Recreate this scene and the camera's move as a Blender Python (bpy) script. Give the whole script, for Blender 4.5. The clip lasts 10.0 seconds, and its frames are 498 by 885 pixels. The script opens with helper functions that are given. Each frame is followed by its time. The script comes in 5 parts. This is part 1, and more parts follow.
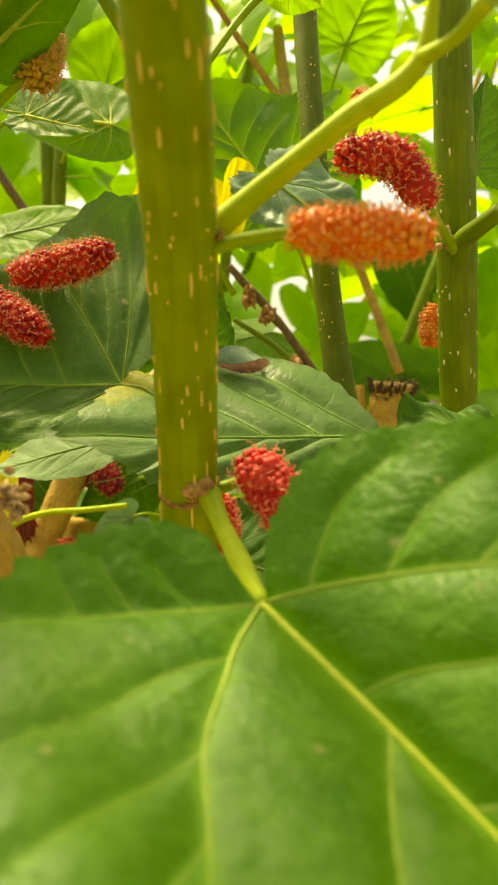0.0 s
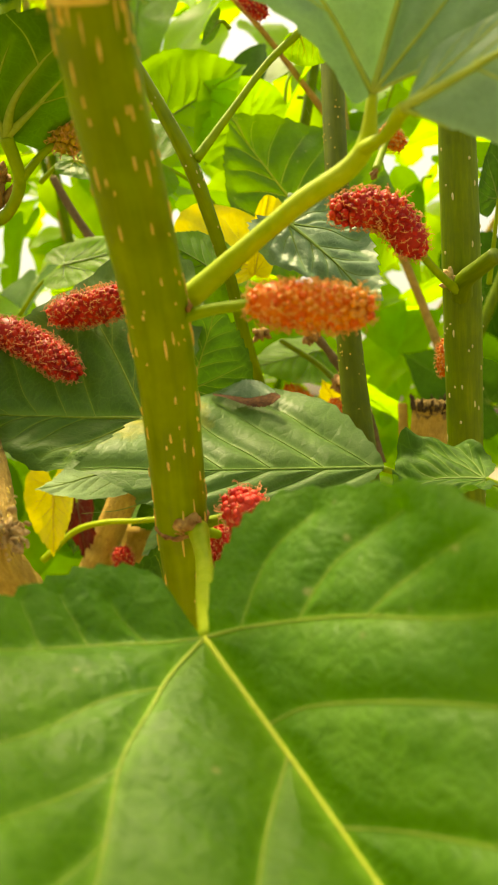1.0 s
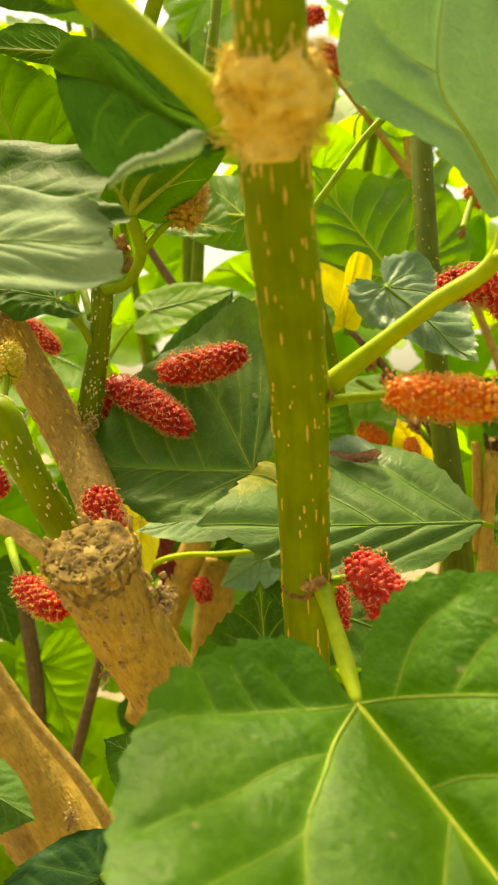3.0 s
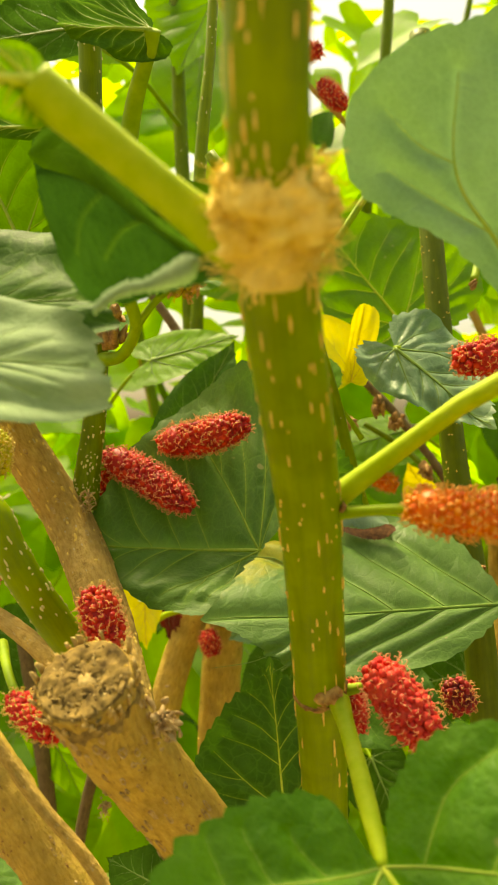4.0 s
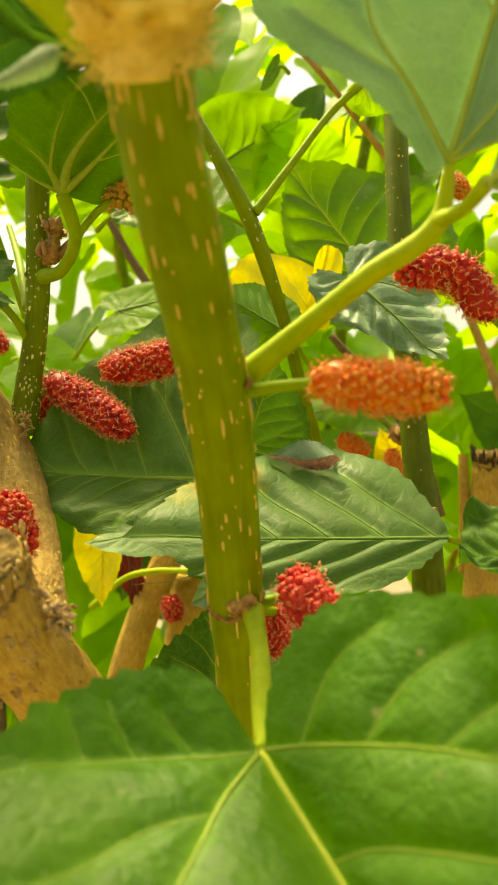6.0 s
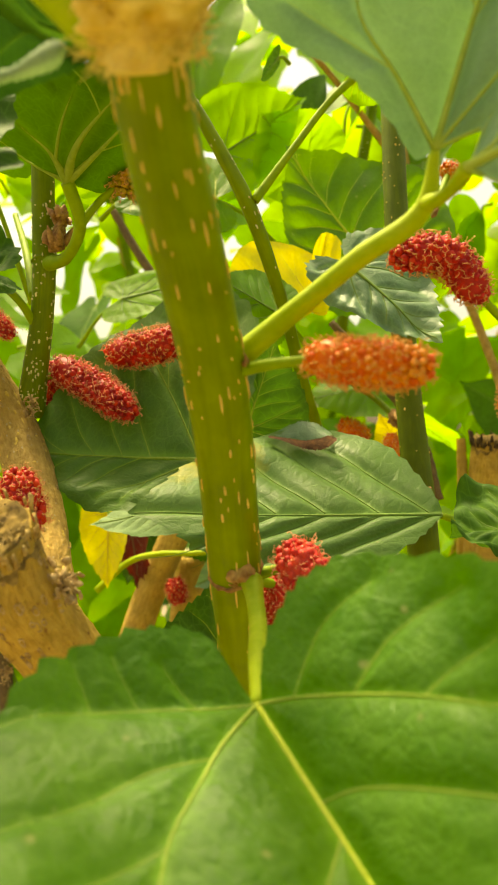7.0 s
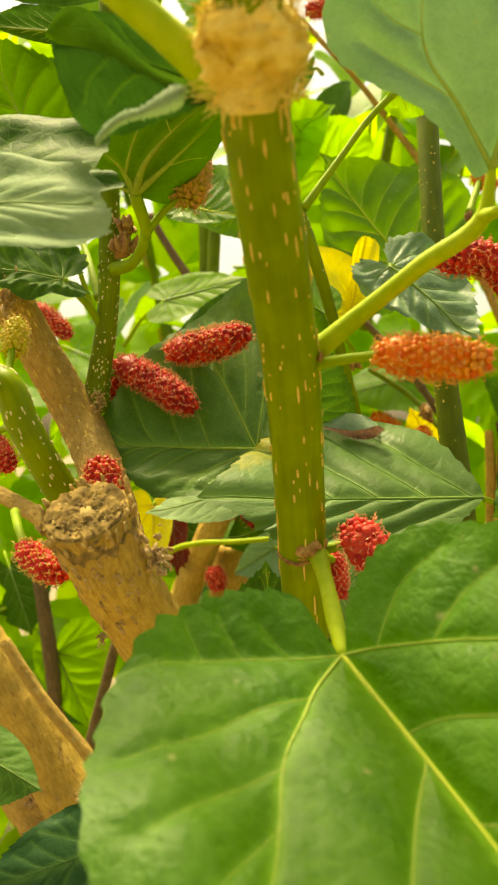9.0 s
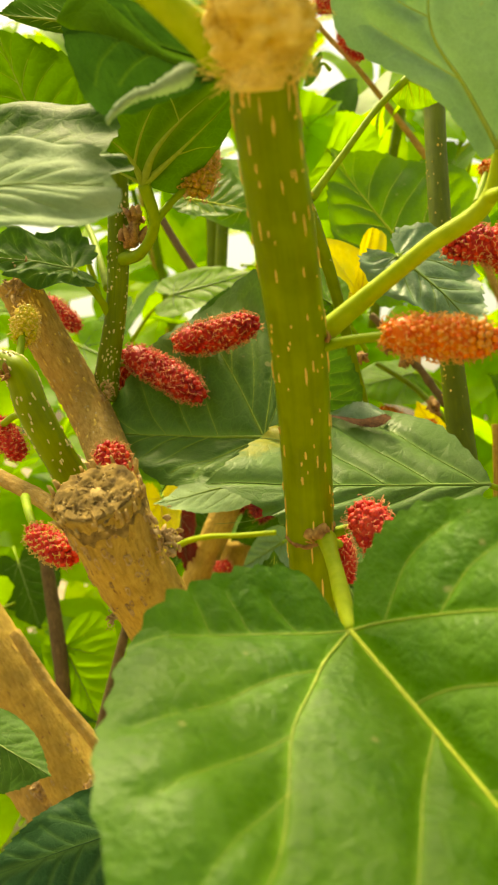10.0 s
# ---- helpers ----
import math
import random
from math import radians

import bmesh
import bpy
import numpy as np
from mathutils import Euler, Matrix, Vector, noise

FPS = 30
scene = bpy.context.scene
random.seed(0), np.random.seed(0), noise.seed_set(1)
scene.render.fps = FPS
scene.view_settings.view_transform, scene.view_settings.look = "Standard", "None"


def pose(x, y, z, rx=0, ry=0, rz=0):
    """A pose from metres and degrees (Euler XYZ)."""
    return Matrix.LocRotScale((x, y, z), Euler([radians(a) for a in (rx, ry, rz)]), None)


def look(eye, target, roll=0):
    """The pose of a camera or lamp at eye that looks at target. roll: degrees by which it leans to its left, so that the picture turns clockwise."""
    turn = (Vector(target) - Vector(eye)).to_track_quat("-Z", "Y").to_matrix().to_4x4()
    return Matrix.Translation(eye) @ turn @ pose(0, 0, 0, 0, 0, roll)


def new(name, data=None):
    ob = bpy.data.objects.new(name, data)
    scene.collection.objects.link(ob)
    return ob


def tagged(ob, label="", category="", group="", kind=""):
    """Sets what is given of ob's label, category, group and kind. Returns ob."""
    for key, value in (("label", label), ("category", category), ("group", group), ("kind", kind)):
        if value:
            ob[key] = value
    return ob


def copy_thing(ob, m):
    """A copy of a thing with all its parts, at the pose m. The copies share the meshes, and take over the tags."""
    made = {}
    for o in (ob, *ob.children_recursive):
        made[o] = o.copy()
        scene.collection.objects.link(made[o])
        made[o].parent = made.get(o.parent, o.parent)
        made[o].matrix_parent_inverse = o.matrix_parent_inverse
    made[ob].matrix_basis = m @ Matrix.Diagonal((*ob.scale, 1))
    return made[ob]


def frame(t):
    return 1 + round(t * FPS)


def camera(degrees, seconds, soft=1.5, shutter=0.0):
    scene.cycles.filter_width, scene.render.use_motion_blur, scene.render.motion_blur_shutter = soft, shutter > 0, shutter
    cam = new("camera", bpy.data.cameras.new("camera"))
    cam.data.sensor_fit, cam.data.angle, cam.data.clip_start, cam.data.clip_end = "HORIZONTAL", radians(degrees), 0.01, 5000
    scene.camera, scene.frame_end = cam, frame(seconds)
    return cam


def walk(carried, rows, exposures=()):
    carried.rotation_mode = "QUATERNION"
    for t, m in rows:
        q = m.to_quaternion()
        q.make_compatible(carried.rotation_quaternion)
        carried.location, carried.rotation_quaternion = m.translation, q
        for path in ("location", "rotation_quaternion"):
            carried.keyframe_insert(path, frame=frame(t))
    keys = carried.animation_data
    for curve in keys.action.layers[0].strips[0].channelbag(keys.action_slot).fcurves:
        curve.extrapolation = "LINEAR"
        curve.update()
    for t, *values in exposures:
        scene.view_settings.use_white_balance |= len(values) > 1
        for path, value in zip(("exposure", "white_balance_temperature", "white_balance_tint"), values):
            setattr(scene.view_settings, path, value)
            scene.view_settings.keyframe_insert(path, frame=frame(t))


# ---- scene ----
cam = camera(32.08, 10.0, soft=1.9)
PATH = [
    (0, (-0.00116, 0.00216, 0.60324), (0.0225, 2.0019, 0.5780), -0.16),
    (0.5, (0.00672, -0.01422, 0.60789), (-0.0944, 1.9829, 0.5711), 0.19),
    (1, (0.02158, -0.01405, 0.61275), (-0.1685, 1.9766, 0.5782), 0.15),
    (1.5, (0.02738, -0.01078, 0.61424), (-0.2184, 1.9739, 0.5899), 0.46),
    (2, (0.02575, -0.01861, 0.61766), (-0.2350, 1.9642, 0.5967), 0.85),
    (2.5, (0.01271, -0.02673, 0.61792), (-0.2579, 1.9548, 0.6017), 1.25),
    (3, (0.00376, -0.03137, 0.62617), (-0.2732, 1.9493, 0.6128), 0.32),
    (3.2, (0.00191, -0.02532, 0.64111), (-0.2798, 1.9546, 0.6207), -0.57),
    (4.3, (0.00170, -0.01648, 0.64673), (-0.2862, 1.9627, 0.6574), -1.00),
    (4.5, (0.00126, -0.01603, 0.64287), (-0.2886, 1.9628, 0.6589), -0.75),
    (5, (0.00019, -0.01398, 0.63219), (-0.2902, 1.9646, 0.6600), -0.03),
    (5.5, (0.00776, -0.00704, 0.62786), (-0.2892, 1.9706, 0.6563), 0.79),
    (5.7, (0.01364, -0.00431, 0.62369), (-0.2883, 1.9725, 0.6549), 0.98),
    (6.8, (0.02151, -0.00903, 0.62093), (-0.2910, 1.9664, 0.6322), 0.83),
    (7, (0.02114, -0.01177, 0.61936), (-0.2947, 1.9631, 0.6281), 0.85),
    (7.5, (0.01302, -0.01724, 0.61668), (-0.3023, 1.9577, 0.6202), 0.77),
    (8, (0.00507, -0.03037, 0.61199), (-0.3103, 1.9446, 0.6170), 0.36),
    (8.5, (0.00578, -0.03573, 0.61412), (-0.3178, 1.9379, 0.6193), 0.30),
    (9, (0.01137, -0.03331, 0.61683), (-0.3277, 1.9377, 0.6213), 0.38),
    (9.5, (0.01346, -0.03474, 0.61377), (-0.3382, 1.9341, 0.6237), 0.23),
    (10, (0.01142, -0.03488, 0.61217), (-0.3442, 1.9332, 0.6243), 0.34),
]
walk(cam, [(t, look(eye, target, roll)) for t, eye, target, roll in PATH], exposures=[(0, 1.34, 12200, -2), (10, 1.34, 12200, -2)])

# ---- light ----
cam.data.dof.use_dof = True
cam.data.dof.focus_distance = 0.235
cam.data.dof.aperture_fstop = 41.0
SUN_UP, SUN_ROUND = 67.0, -43.0
world = bpy.data.worlds.new("world")
scene.world = world
world.use_nodes = True
wn = world.node_tree
sky = wn.nodes.new("ShaderNodeTexSky")
sky.sky_type, sky.sun_disc = "NISHITA", False
sky.sun_elevation, sky.sun_rotation = radians(SUN_UP), radians(SUN_ROUND)
sky.dust_density, sky.air_density, sky.ozone_density = 6.0, 1.0, 0.6
wn.links.new(sky.outputs[0], wn.nodes["Background"].inputs[0])
wn.nodes["Background"].inputs[1].default_value = 0.117
sun = new("sun", bpy.data.lights.new("sun", "SUN"))
sun.data.energy, sun.data.angle, sun.data.color = 2.9, radians(12), (1.0, 0.95, 0.86)
sun.matrix_world = look((-0.7, 0.75, 2.4), (0, 0, 0))


# ---- materials ----
def nodes_of(name):
    mat = bpy.data.materials.new(name)
    mat.use_nodes = True
    nt = mat.node_tree
    return mat, nt, nt.nodes["Principled BSDF"], nt.nodes["Material Output"]


def noise_node(nt, coord, scale, detail=4.0, rough=0.6):
    n = nt.nodes.new("ShaderNodeTexNoise")
    n.inputs["Scale"].default_value, n.inputs["Detail"].default_value, n.inputs["Roughness"].default_value = scale, detail, rough
    nt.links.new(coord, n.inputs["Vector"])
    return n.outputs["Fac"]


def ramp(nt, fac, stops):
    r = nt.nodes.new("ShaderNodeValToRGB")
    e = r.color_ramp.elements
    while len(e) < len(stops):
        e.new(0.5)
    for k, (p, c) in enumerate(stops):
        e[k].position, e[k].color = p, (*c, 1)
    nt.links.new(fac, r.inputs["Fac"])
    return r.outputs["Color"]


def mixed(nt, kind, fac, a, b):
    m = nt.nodes.new("ShaderNodeMix")
    m.data_type, m.blend_type = "RGBA", kind
    for sock, v in ((m.inputs["Factor"], fac), (m.inputs["A"], a), (m.inputs["B"], b)):
        if isinstance(v, (float, int)):
            sock.default_value = v
        elif isinstance(v, tuple):
            sock.default_value = (*v, 1)
        else:
            nt.links.new(v, sock)
    return m.outputs["Result"]


def bumped(nt, bsdf, height, strength, distance, before=None):
    b = nt.nodes.new("ShaderNodeBump")
    b.inputs["Strength"].default_value, b.inputs["Distance"].default_value = strength, distance
    nt.links.new(height, b.inputs["Height"])
    if before is not None:
        nt.links.new(before, b.inputs["Normal"])
    nt.links.new(b.outputs["Normal"], bsdf.inputs["Normal"])
    return b.outputs["Normal"]


def scaled(nt, coord, s):
    m = nt.nodes.new("ShaderNodeMapping")
    m.inputs["Scale"].default_value = s
    nt.links.new(coord, m.inputs["Vector"])
    return m.outputs["Vector"]


def leaf_material(name, dark, light, through_light, share=0.4, rough=0.38, edge=None, spots=True, vary=False, gloss=0.24, pucker=0.25, scars=False, lace=0.14):
    """Leaf skin: net of fine veins, blotches, gloss, and light that passes through."""
    mat, nt, b, out = nodes_of(name)
    uv = nt.nodes.new("ShaderNodeTexCoord").outputs["UV"]
    big = noise_node(nt, uv, 45, 3)
    fine = noise_node(nt, uv, 420, 4)
    vor = nt.nodes.new("ShaderNodeTexVoronoi")
    vor.feature = "DISTANCE_TO_EDGE"
    vor.inputs["Scale"].default_value = 900
    nt.links.new(uv, vor.inputs["Vector"])
    net = ramp(nt, vor.outputs["Distance"], [(0.0, (1, 1, 1)), (0.12, (0, 0, 0))])
    col = ramp(nt, big, [(0.3, dark), (0.7, light)])
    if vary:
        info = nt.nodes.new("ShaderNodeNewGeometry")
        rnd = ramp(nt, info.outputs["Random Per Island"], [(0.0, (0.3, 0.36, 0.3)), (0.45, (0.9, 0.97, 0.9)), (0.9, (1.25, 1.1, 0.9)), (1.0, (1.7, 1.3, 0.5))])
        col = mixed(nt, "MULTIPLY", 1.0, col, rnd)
    col = mixed(nt, "MULTIPLY", 0.8, col, ramp(nt, noise_node(nt, uv, 170, 4, 0.7), [(0.3, (0.74, 0.78, 0.72)), (0.7, (1.18, 1.12, 1.2))]))
    fnet = nt.nodes.new("ShaderNodeMath")
    fnet.operation = "MULTIPLY"
    nt.links.new(net, fnet.inputs[0])
    fnet.inputs[1].default_value = 0.12
    col = mixed(nt, "MIX", fnet.outputs[0], col, tuple(min(1, c * 1.9) for c in light))
    near = nt.nodes.new("ShaderNodeAttribute")
    near.attribute_name = "vein"
    col = mixed(nt, "MIX", near.outputs["Fac"], col, tuple(min(1, c * 1.7 + d) for c, d in zip(light, (0.05, 0.06, 0.0))))
    cells = nt.nodes.new("ShaderNodeTexVoronoi")
    cells.feature = "DISTANCE_TO_EDGE"
    cells.inputs["Scale"].default_value = 260
    warp = nt.nodes.new("ShaderNodeVectorMath")
    warp.operation = "MULTIPLY_ADD"
    wob2 = nt.nodes.new("ShaderNodeTexNoise")
    wob2.inputs["Scale"].default_value = 130
    nt.links.new(uv, wob2.inputs["Vector"])
    nt.links.new(wob2.outputs["Color"], warp.inputs[0])
    warp.inputs[1].default_value = (0.006, 0.006, 0)
    nt.links.new(uv, warp.inputs[2])
    nt.links.new(warp.outputs[0], cells.inputs["Vector"])
    mesh = ramp(nt, cells.outputs["Distance"], [(0.0, (lace, lace, lace)), (0.04, (lace * 0.4, lace * 0.4, lace * 0.4)), (0.09, (0, 0, 0))])
    col = mixed(nt, "MIX", mesh, col, tuple(min(1, c * 1.8 + d) for c, d in zip(light, (0.04, 0.05, 0.01))))
    if spots:
        sp = ramp(nt, noise_node(nt, uv, 230, 1), [((0.73, 0.76)[not scars], (0, 0, 0)), (0.80, (0.8, 0.8, 0.8))])
        col = mixed(nt, "MIX", sp, col, (0.30, 0.28, 0.12))
    tcol = ramp(nt, big, [(0.3, tuple(c * 0.8 for c in through_light)), (0.7, through_light)])
    if edge:
        at = nt.nodes.new("ShaderNodeAttribute")
        at.attribute_name = "rim"
        wob = nt.nodes.new("ShaderNodeMath")
        wob.operation = "MULTIPLY_ADD"
        nt.links.new(noise_node(nt, uv, 140, 5, 0.65), wob.inputs[0])
        wob.inputs[1].default_value = 0.9
        nt.links.new(at.outputs["Fac"], wob.inputs[2])
        fit = nt.nodes.new("ShaderNodeMapRange")
        fit.inputs["From Min"].default_value, fit.inputs["From Max"].default_value = 1.04, 1.5
        nt.links.new(wob.outputs[0], fit.inputs["Value"])
        msk = fit.outputs["Result"]
        col = mixed(nt, "MIX", msk, col, edge)
        tcol = mixed(nt, "MIX", msk, tcol, edge)
    nt.links.new(col, b.inputs["Base Color"])
    b.inputs["Roughness"].default_value = rough
    b.inputs["Specular IOR Level"].default_value = gloss
    if gloss < 0.05:
        b.inputs["IOR"].default_value = 1.0
    grooves = ramp(nt, cells.outputs["Distance"], [(0.0, (0, 0, 0)), (0.10, (0.55, 0.55, 0.55)), (0.35, (1, 1, 1))])
    na = bumped(nt, b, grooves, 0.3, 0.00025)
    n0 = bumped(nt, b, noise_node(nt, uv, 120, 3, 0.55), pucker, 0.0016, na)
    if scars:
        n0 = bumped(nt, b, noise_node(nt, uv, 330, 3, 0.55), 0.5, 0.0010, n0)
    rr = nt.nodes.new("ShaderNodeMapRange")
    rr.inputs["To Min"].default_value, rr.inputs["To Max"].default_value = rough - 0.08, rough + 0.13
    nt.links.new(noise_node(nt, uv, 75, 4), rr.inputs["Value"])
    nt.links.new(rr.outputs[0], b.inputs["Roughness"])
    n1 = bumped(nt, b, fine, 0.3, 0.0002, n0)
    n2 = bumped(nt, b, net, 0.3, 0.00006, n1)
    tr = nt.nodes.new("ShaderNodeBsdfTranslucent")
    nt.links.new(tcol, tr.inputs["Color"])
    nt.links.new(n2, tr.inputs["Normal"])
    mx = nt.nodes.new("ShaderNodeMixShader")
    mx.inputs[0].default_value = share
    nt.links.new(b.outputs[0], mx.inputs[1])
    nt.links.new(tr.outputs[0], mx.inputs[2])
    nt.links.new(mx.outputs[0], out.inputs["Surface"])
    return mat


def bark_material(name, stops, scale=(900, 1, 250), bump=0.6, depth=0.0006, rough=0.75, fleck=None):
    """Bark: streaks along the stem, two sizes of mottling, relief."""
    mat, nt, b, out = nodes_of(name)
    co = nt.nodes.new("ShaderNodeTexCoord").outputs["UV"]
    ob = nt.nodes.new("ShaderNodeTexCoord").outputs["Object"]
    streak = noise_node(nt, scaled(nt, co, (scale[0], scale[2], 1)), 1.0, 5, 0.65)
    blot = noise_node(nt, ob, 90, 4)
    col = ramp(nt, streak, stops)
    col = mixed(nt, "MULTIPLY", 0.7, col, ramp(nt, blot, [(0.3, (0.62, 0.62, 0.6)), (0.65, (1.1, 1.08, 1.0))]))
    if fleck:
        f = ramp(nt, noise_node(nt, scaled(nt, co, (700, 300, 1)), 1.0, 2), [(0.66, (0, 0, 0)), (0.70, (1, 1, 1))])
        col = mixed(nt, "MIX", f, col, fleck)
    nt.links.new(col, b.inputs["Base Color"])
    b.inputs["Roughness"].default_value = rough
    b.inputs["Specular IOR Level"].default_value = 0.22
    n = bumped(nt, b, streak, bump, depth)
    n = bumped(nt, b, blot, bump * 0.7, depth * 2.5, n)
    bumped(nt, b, noise_node(nt, ob, 700, 3), bump * 0.7, depth * 0.7, n)
    return mat


def berry_material(name, a, b2, c, rough=0.45):
    """Juicy drupelet skin, each with its own tone."""
    mat, nt, b, out = nodes_of(name)
    info = nt.nodes.new("ShaderNodeObjectInfo")
    ob = nt.nodes.new("ShaderNodeTexCoord").outputs["Object"]
    col = ramp(nt, info.outputs["Random"], [(0.0, a), (0.5, b2), (1.0, c)])
    col = mixed(nt, "MULTIPLY", 0.6, col, ramp(nt, noise_node(nt, ob, 2.5, 3), [(0.3, (0.6, 0.55, 0.5)), (0.7, (1.15, 1.15, 1.1))]))
    nt.links.new(col, b.inputs["Base Color"])
    b.inputs["Roughness"].default_value = rough
    b.inputs["Subsurface Weight"].default_value = 0.1
    b.inputs["Subsurface Radius"].default_value = (1.0, 0.35, 0.15)
    b.inputs["Subsurface Scale"].default_value = 0.002
    b.inputs["Specular IOR Level"].default_value = 0.3
    b.inputs["Coat Weight"].default_value = 0.0
    b.inputs["Coat Roughness"].default_value = 0.15
    return mat


def plain_material(name, a, b2, scale=400, rough=0.6):
    mat, nt, b, out = nodes_of(name)
    ob = nt.nodes.new("ShaderNodeTexCoord").outputs["Object"]
    f = noise_node(nt, ob, scale, 4)
    nt.links.new(ramp(nt, f, [(0.3, a), (0.7, b2)]), b.inputs["Base Color"])
    b.inputs["Roughness"].default_value = rough
    b.inputs["Specular IOR Level"].default_value = 0.22
    bumped(nt, b, f, 0.4, 0.0004)
    return mat


LEAF_FRONT = leaf_material("leaf_fresh_green", (0.013, 0.084, 0.002), (0.075, 0.175, 0.024), (0.19, 0.62, 0.004), 0.34, 0.50, gloss=0.28, pucker=0.6, scars=True, lace=0.15)
LEAF_MID = leaf_material("leaf_mid_green", (0.042, 0.13, 0.010), (0.082, 0.20, 0.018), (0.24, 0.52, 0.015), 0.38, 0.45)
LEAF_DARK = leaf_material("leaf_dark_green", (0.026, 0.080, 0.012), (0.052, 0.132, 0.020), (0.1, 0.28, 0.02), 0.22, 0.55, gloss=0.10, lace=0.28)
# nearly matte: the pale sheen is painted into the base colour
LEAF_PALE_SHEEN = leaf_material("leaf_pale_sheen", (0.14, 0.24, 0.11), (0.24, 0.345, 0.185), (0.22, 0.38, 0.1), 0.25, 0.6, gloss=0.07, lace=0.05)
LEAF_BURNT = leaf_material("leaf_yellow_rim", (0.058, 0.135, 0.028), (0.105, 0.205, 0.056), (0.18, 0.38, 0.04), 0.22, 0.45, edge=(0.40, 0.36, 0.03), gloss=0.24, pucker=0.3, lace=0.1)
LEAF_GREY = leaf_material("leaf_grey_green", (0.045, 0.115, 0.018), (0.09, 0.185, 0.036), (0.14, 0.32, 0.03), 0.22, 0.5, gloss=0.24, pucker=0.32)
# next two: bluish sky reflection is mixed into the base colour, besides the gloss
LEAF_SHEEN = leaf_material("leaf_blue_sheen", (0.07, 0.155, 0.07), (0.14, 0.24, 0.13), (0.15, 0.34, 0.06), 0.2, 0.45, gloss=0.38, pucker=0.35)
LEAF_SKY_SHEEN = leaf_material("leaf_sky_sheen", (0.11, 0.235, 0.105), (0.18, 0.32, 0.175), (0.17, 0.38, 0.08), 0.25, 0.46, gloss=0.45, pucker=0.2, lace=0.06)
# backlight is put into these brighter greens and their through colour
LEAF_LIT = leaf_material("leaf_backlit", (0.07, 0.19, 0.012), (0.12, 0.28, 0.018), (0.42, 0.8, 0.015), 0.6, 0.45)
# undersides and shaded leaves: the shade is put into a very dark base colour
LEAF_UNDER_SHADED = leaf_material("leaf_underside_shaded", (0.03, 0.085, 0.01), (0.05, 0.125, 0.016), (0.1, 0.3, 0.008), 0.1, 0.7, spots=False, gloss=0.02)
LEAF_YELLOW = leaf_material("leaf_yellow", (0.8, 0.66, 0.04), (0.9, 0.8, 0.08), (0.9, 0.78, 0.05), 0.4, 0.5)
# near-black green that carries the shade on the curled leaf
LEAF_DEEP_SHADE = leaf_material("leaf_deep_shade", (0.012, 0.045, 0.006), (0.028, 0.085, 0.010), (0.05, 0.18, 0.006), 0.12, 0.7, spots=False, gloss=0.02, lace=0.05)
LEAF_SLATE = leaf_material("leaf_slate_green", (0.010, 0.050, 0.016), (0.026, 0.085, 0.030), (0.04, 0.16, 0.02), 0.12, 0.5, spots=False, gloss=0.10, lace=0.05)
LEAF_TURNED = leaf_material("leaf_turned", (0.032, 0.092, 0.008), (0.058, 0.14, 0.015), (0.16, 0.40, 0.01), 0.28, 0.7, spots=False, gloss=0.02)
LEAF_MAROON = leaf_material("leaf_dark_red", (0.05, 0.008, 0.006), (0.13, 0.02, 0.012), (0.2, 0.02, 0.01), 0.25, 0.6, spots=False, gloss=0.1)
# half-lit and far greens: sunlit brightness is likewise mixed into the colours
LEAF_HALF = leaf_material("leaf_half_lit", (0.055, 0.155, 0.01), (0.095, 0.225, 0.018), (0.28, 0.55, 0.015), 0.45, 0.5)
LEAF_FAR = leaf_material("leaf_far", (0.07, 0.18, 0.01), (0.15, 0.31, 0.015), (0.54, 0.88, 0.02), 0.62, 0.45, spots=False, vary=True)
VEIN = plain_material("vein_pale", (0.42, 0.52, 0.05), (0.55, 0.62, 0.10), 500, 0.5)
VEIN_SOFT = plain_material("vein_soft", (0.25, 0.37, 0.05), (0.36, 0.46, 0.09), 500, 0.5)
VEIN_DIM = plain_material("vein_dim", (0.11, 0.21, 0.035), (0.18, 0.28, 0.06), 500, 0.5)
VEIN_YELLOW = plain_material("vein_yellow", (0.6, 0.45, 0.04), (0.72, 0.55, 0.08), 500, 0.5)
PETIOLE_YELLOW = plain_material("petiole_yellow_green", (0.26, 0.39, 0.014), (0.36, 0.47, 0.035), 250, 0.62)
PETIOLE = plain_material("petiole_green", (0.16, 0.28, 0.01), (0.24, 0.36, 0.02), 250, 0.6)
VEIN_GREEN = plain_material("vein_green", (0.19, 0.30, 0.035), (0.27, 0.37, 0.06), 500, 0.55)
STEM_GREEN = bark_material("stem_green", [(0.3, (0.135, 0.215, 0.003)), (0.6, (0.185, 0.275, 0.005)), (0.85, (0.235, 0.315, 0.008))], (500, 1, 40), 0.18, 0.0003, 0.42)
STEM_DULL = bark_material("stem_dull_green", [(0.3, (0.085, 0.15, 0.004)), (0.6, (0.135, 0.21, 0.006)), (0.85, (0.19, 0.235, 0.016))], (700, 1, 60), 0.3, 0.0003, 0.5)
STEM_BROWN = bark_material("stem_brown_green", [(0.3, (0.075, 0.115, 0.004)), (0.6, (0.11, 0.155, 0.006)), (0.85, (0.16, 0.18, 0.014))], (700, 1, 60), 0.3, 0.0003, 0.5)
BARK_TAN = bark_material("bark_tan", [(0.25, (0.35, 0.215, 0.045)), (0.5, (0.52, 0.345, 0.08)), (0.75, (0.64, 0.45, 0.125))], (900, 1, 200), 0.9, 0.0013, 0.8, fleck=(0.26, 0.14, 0.04))
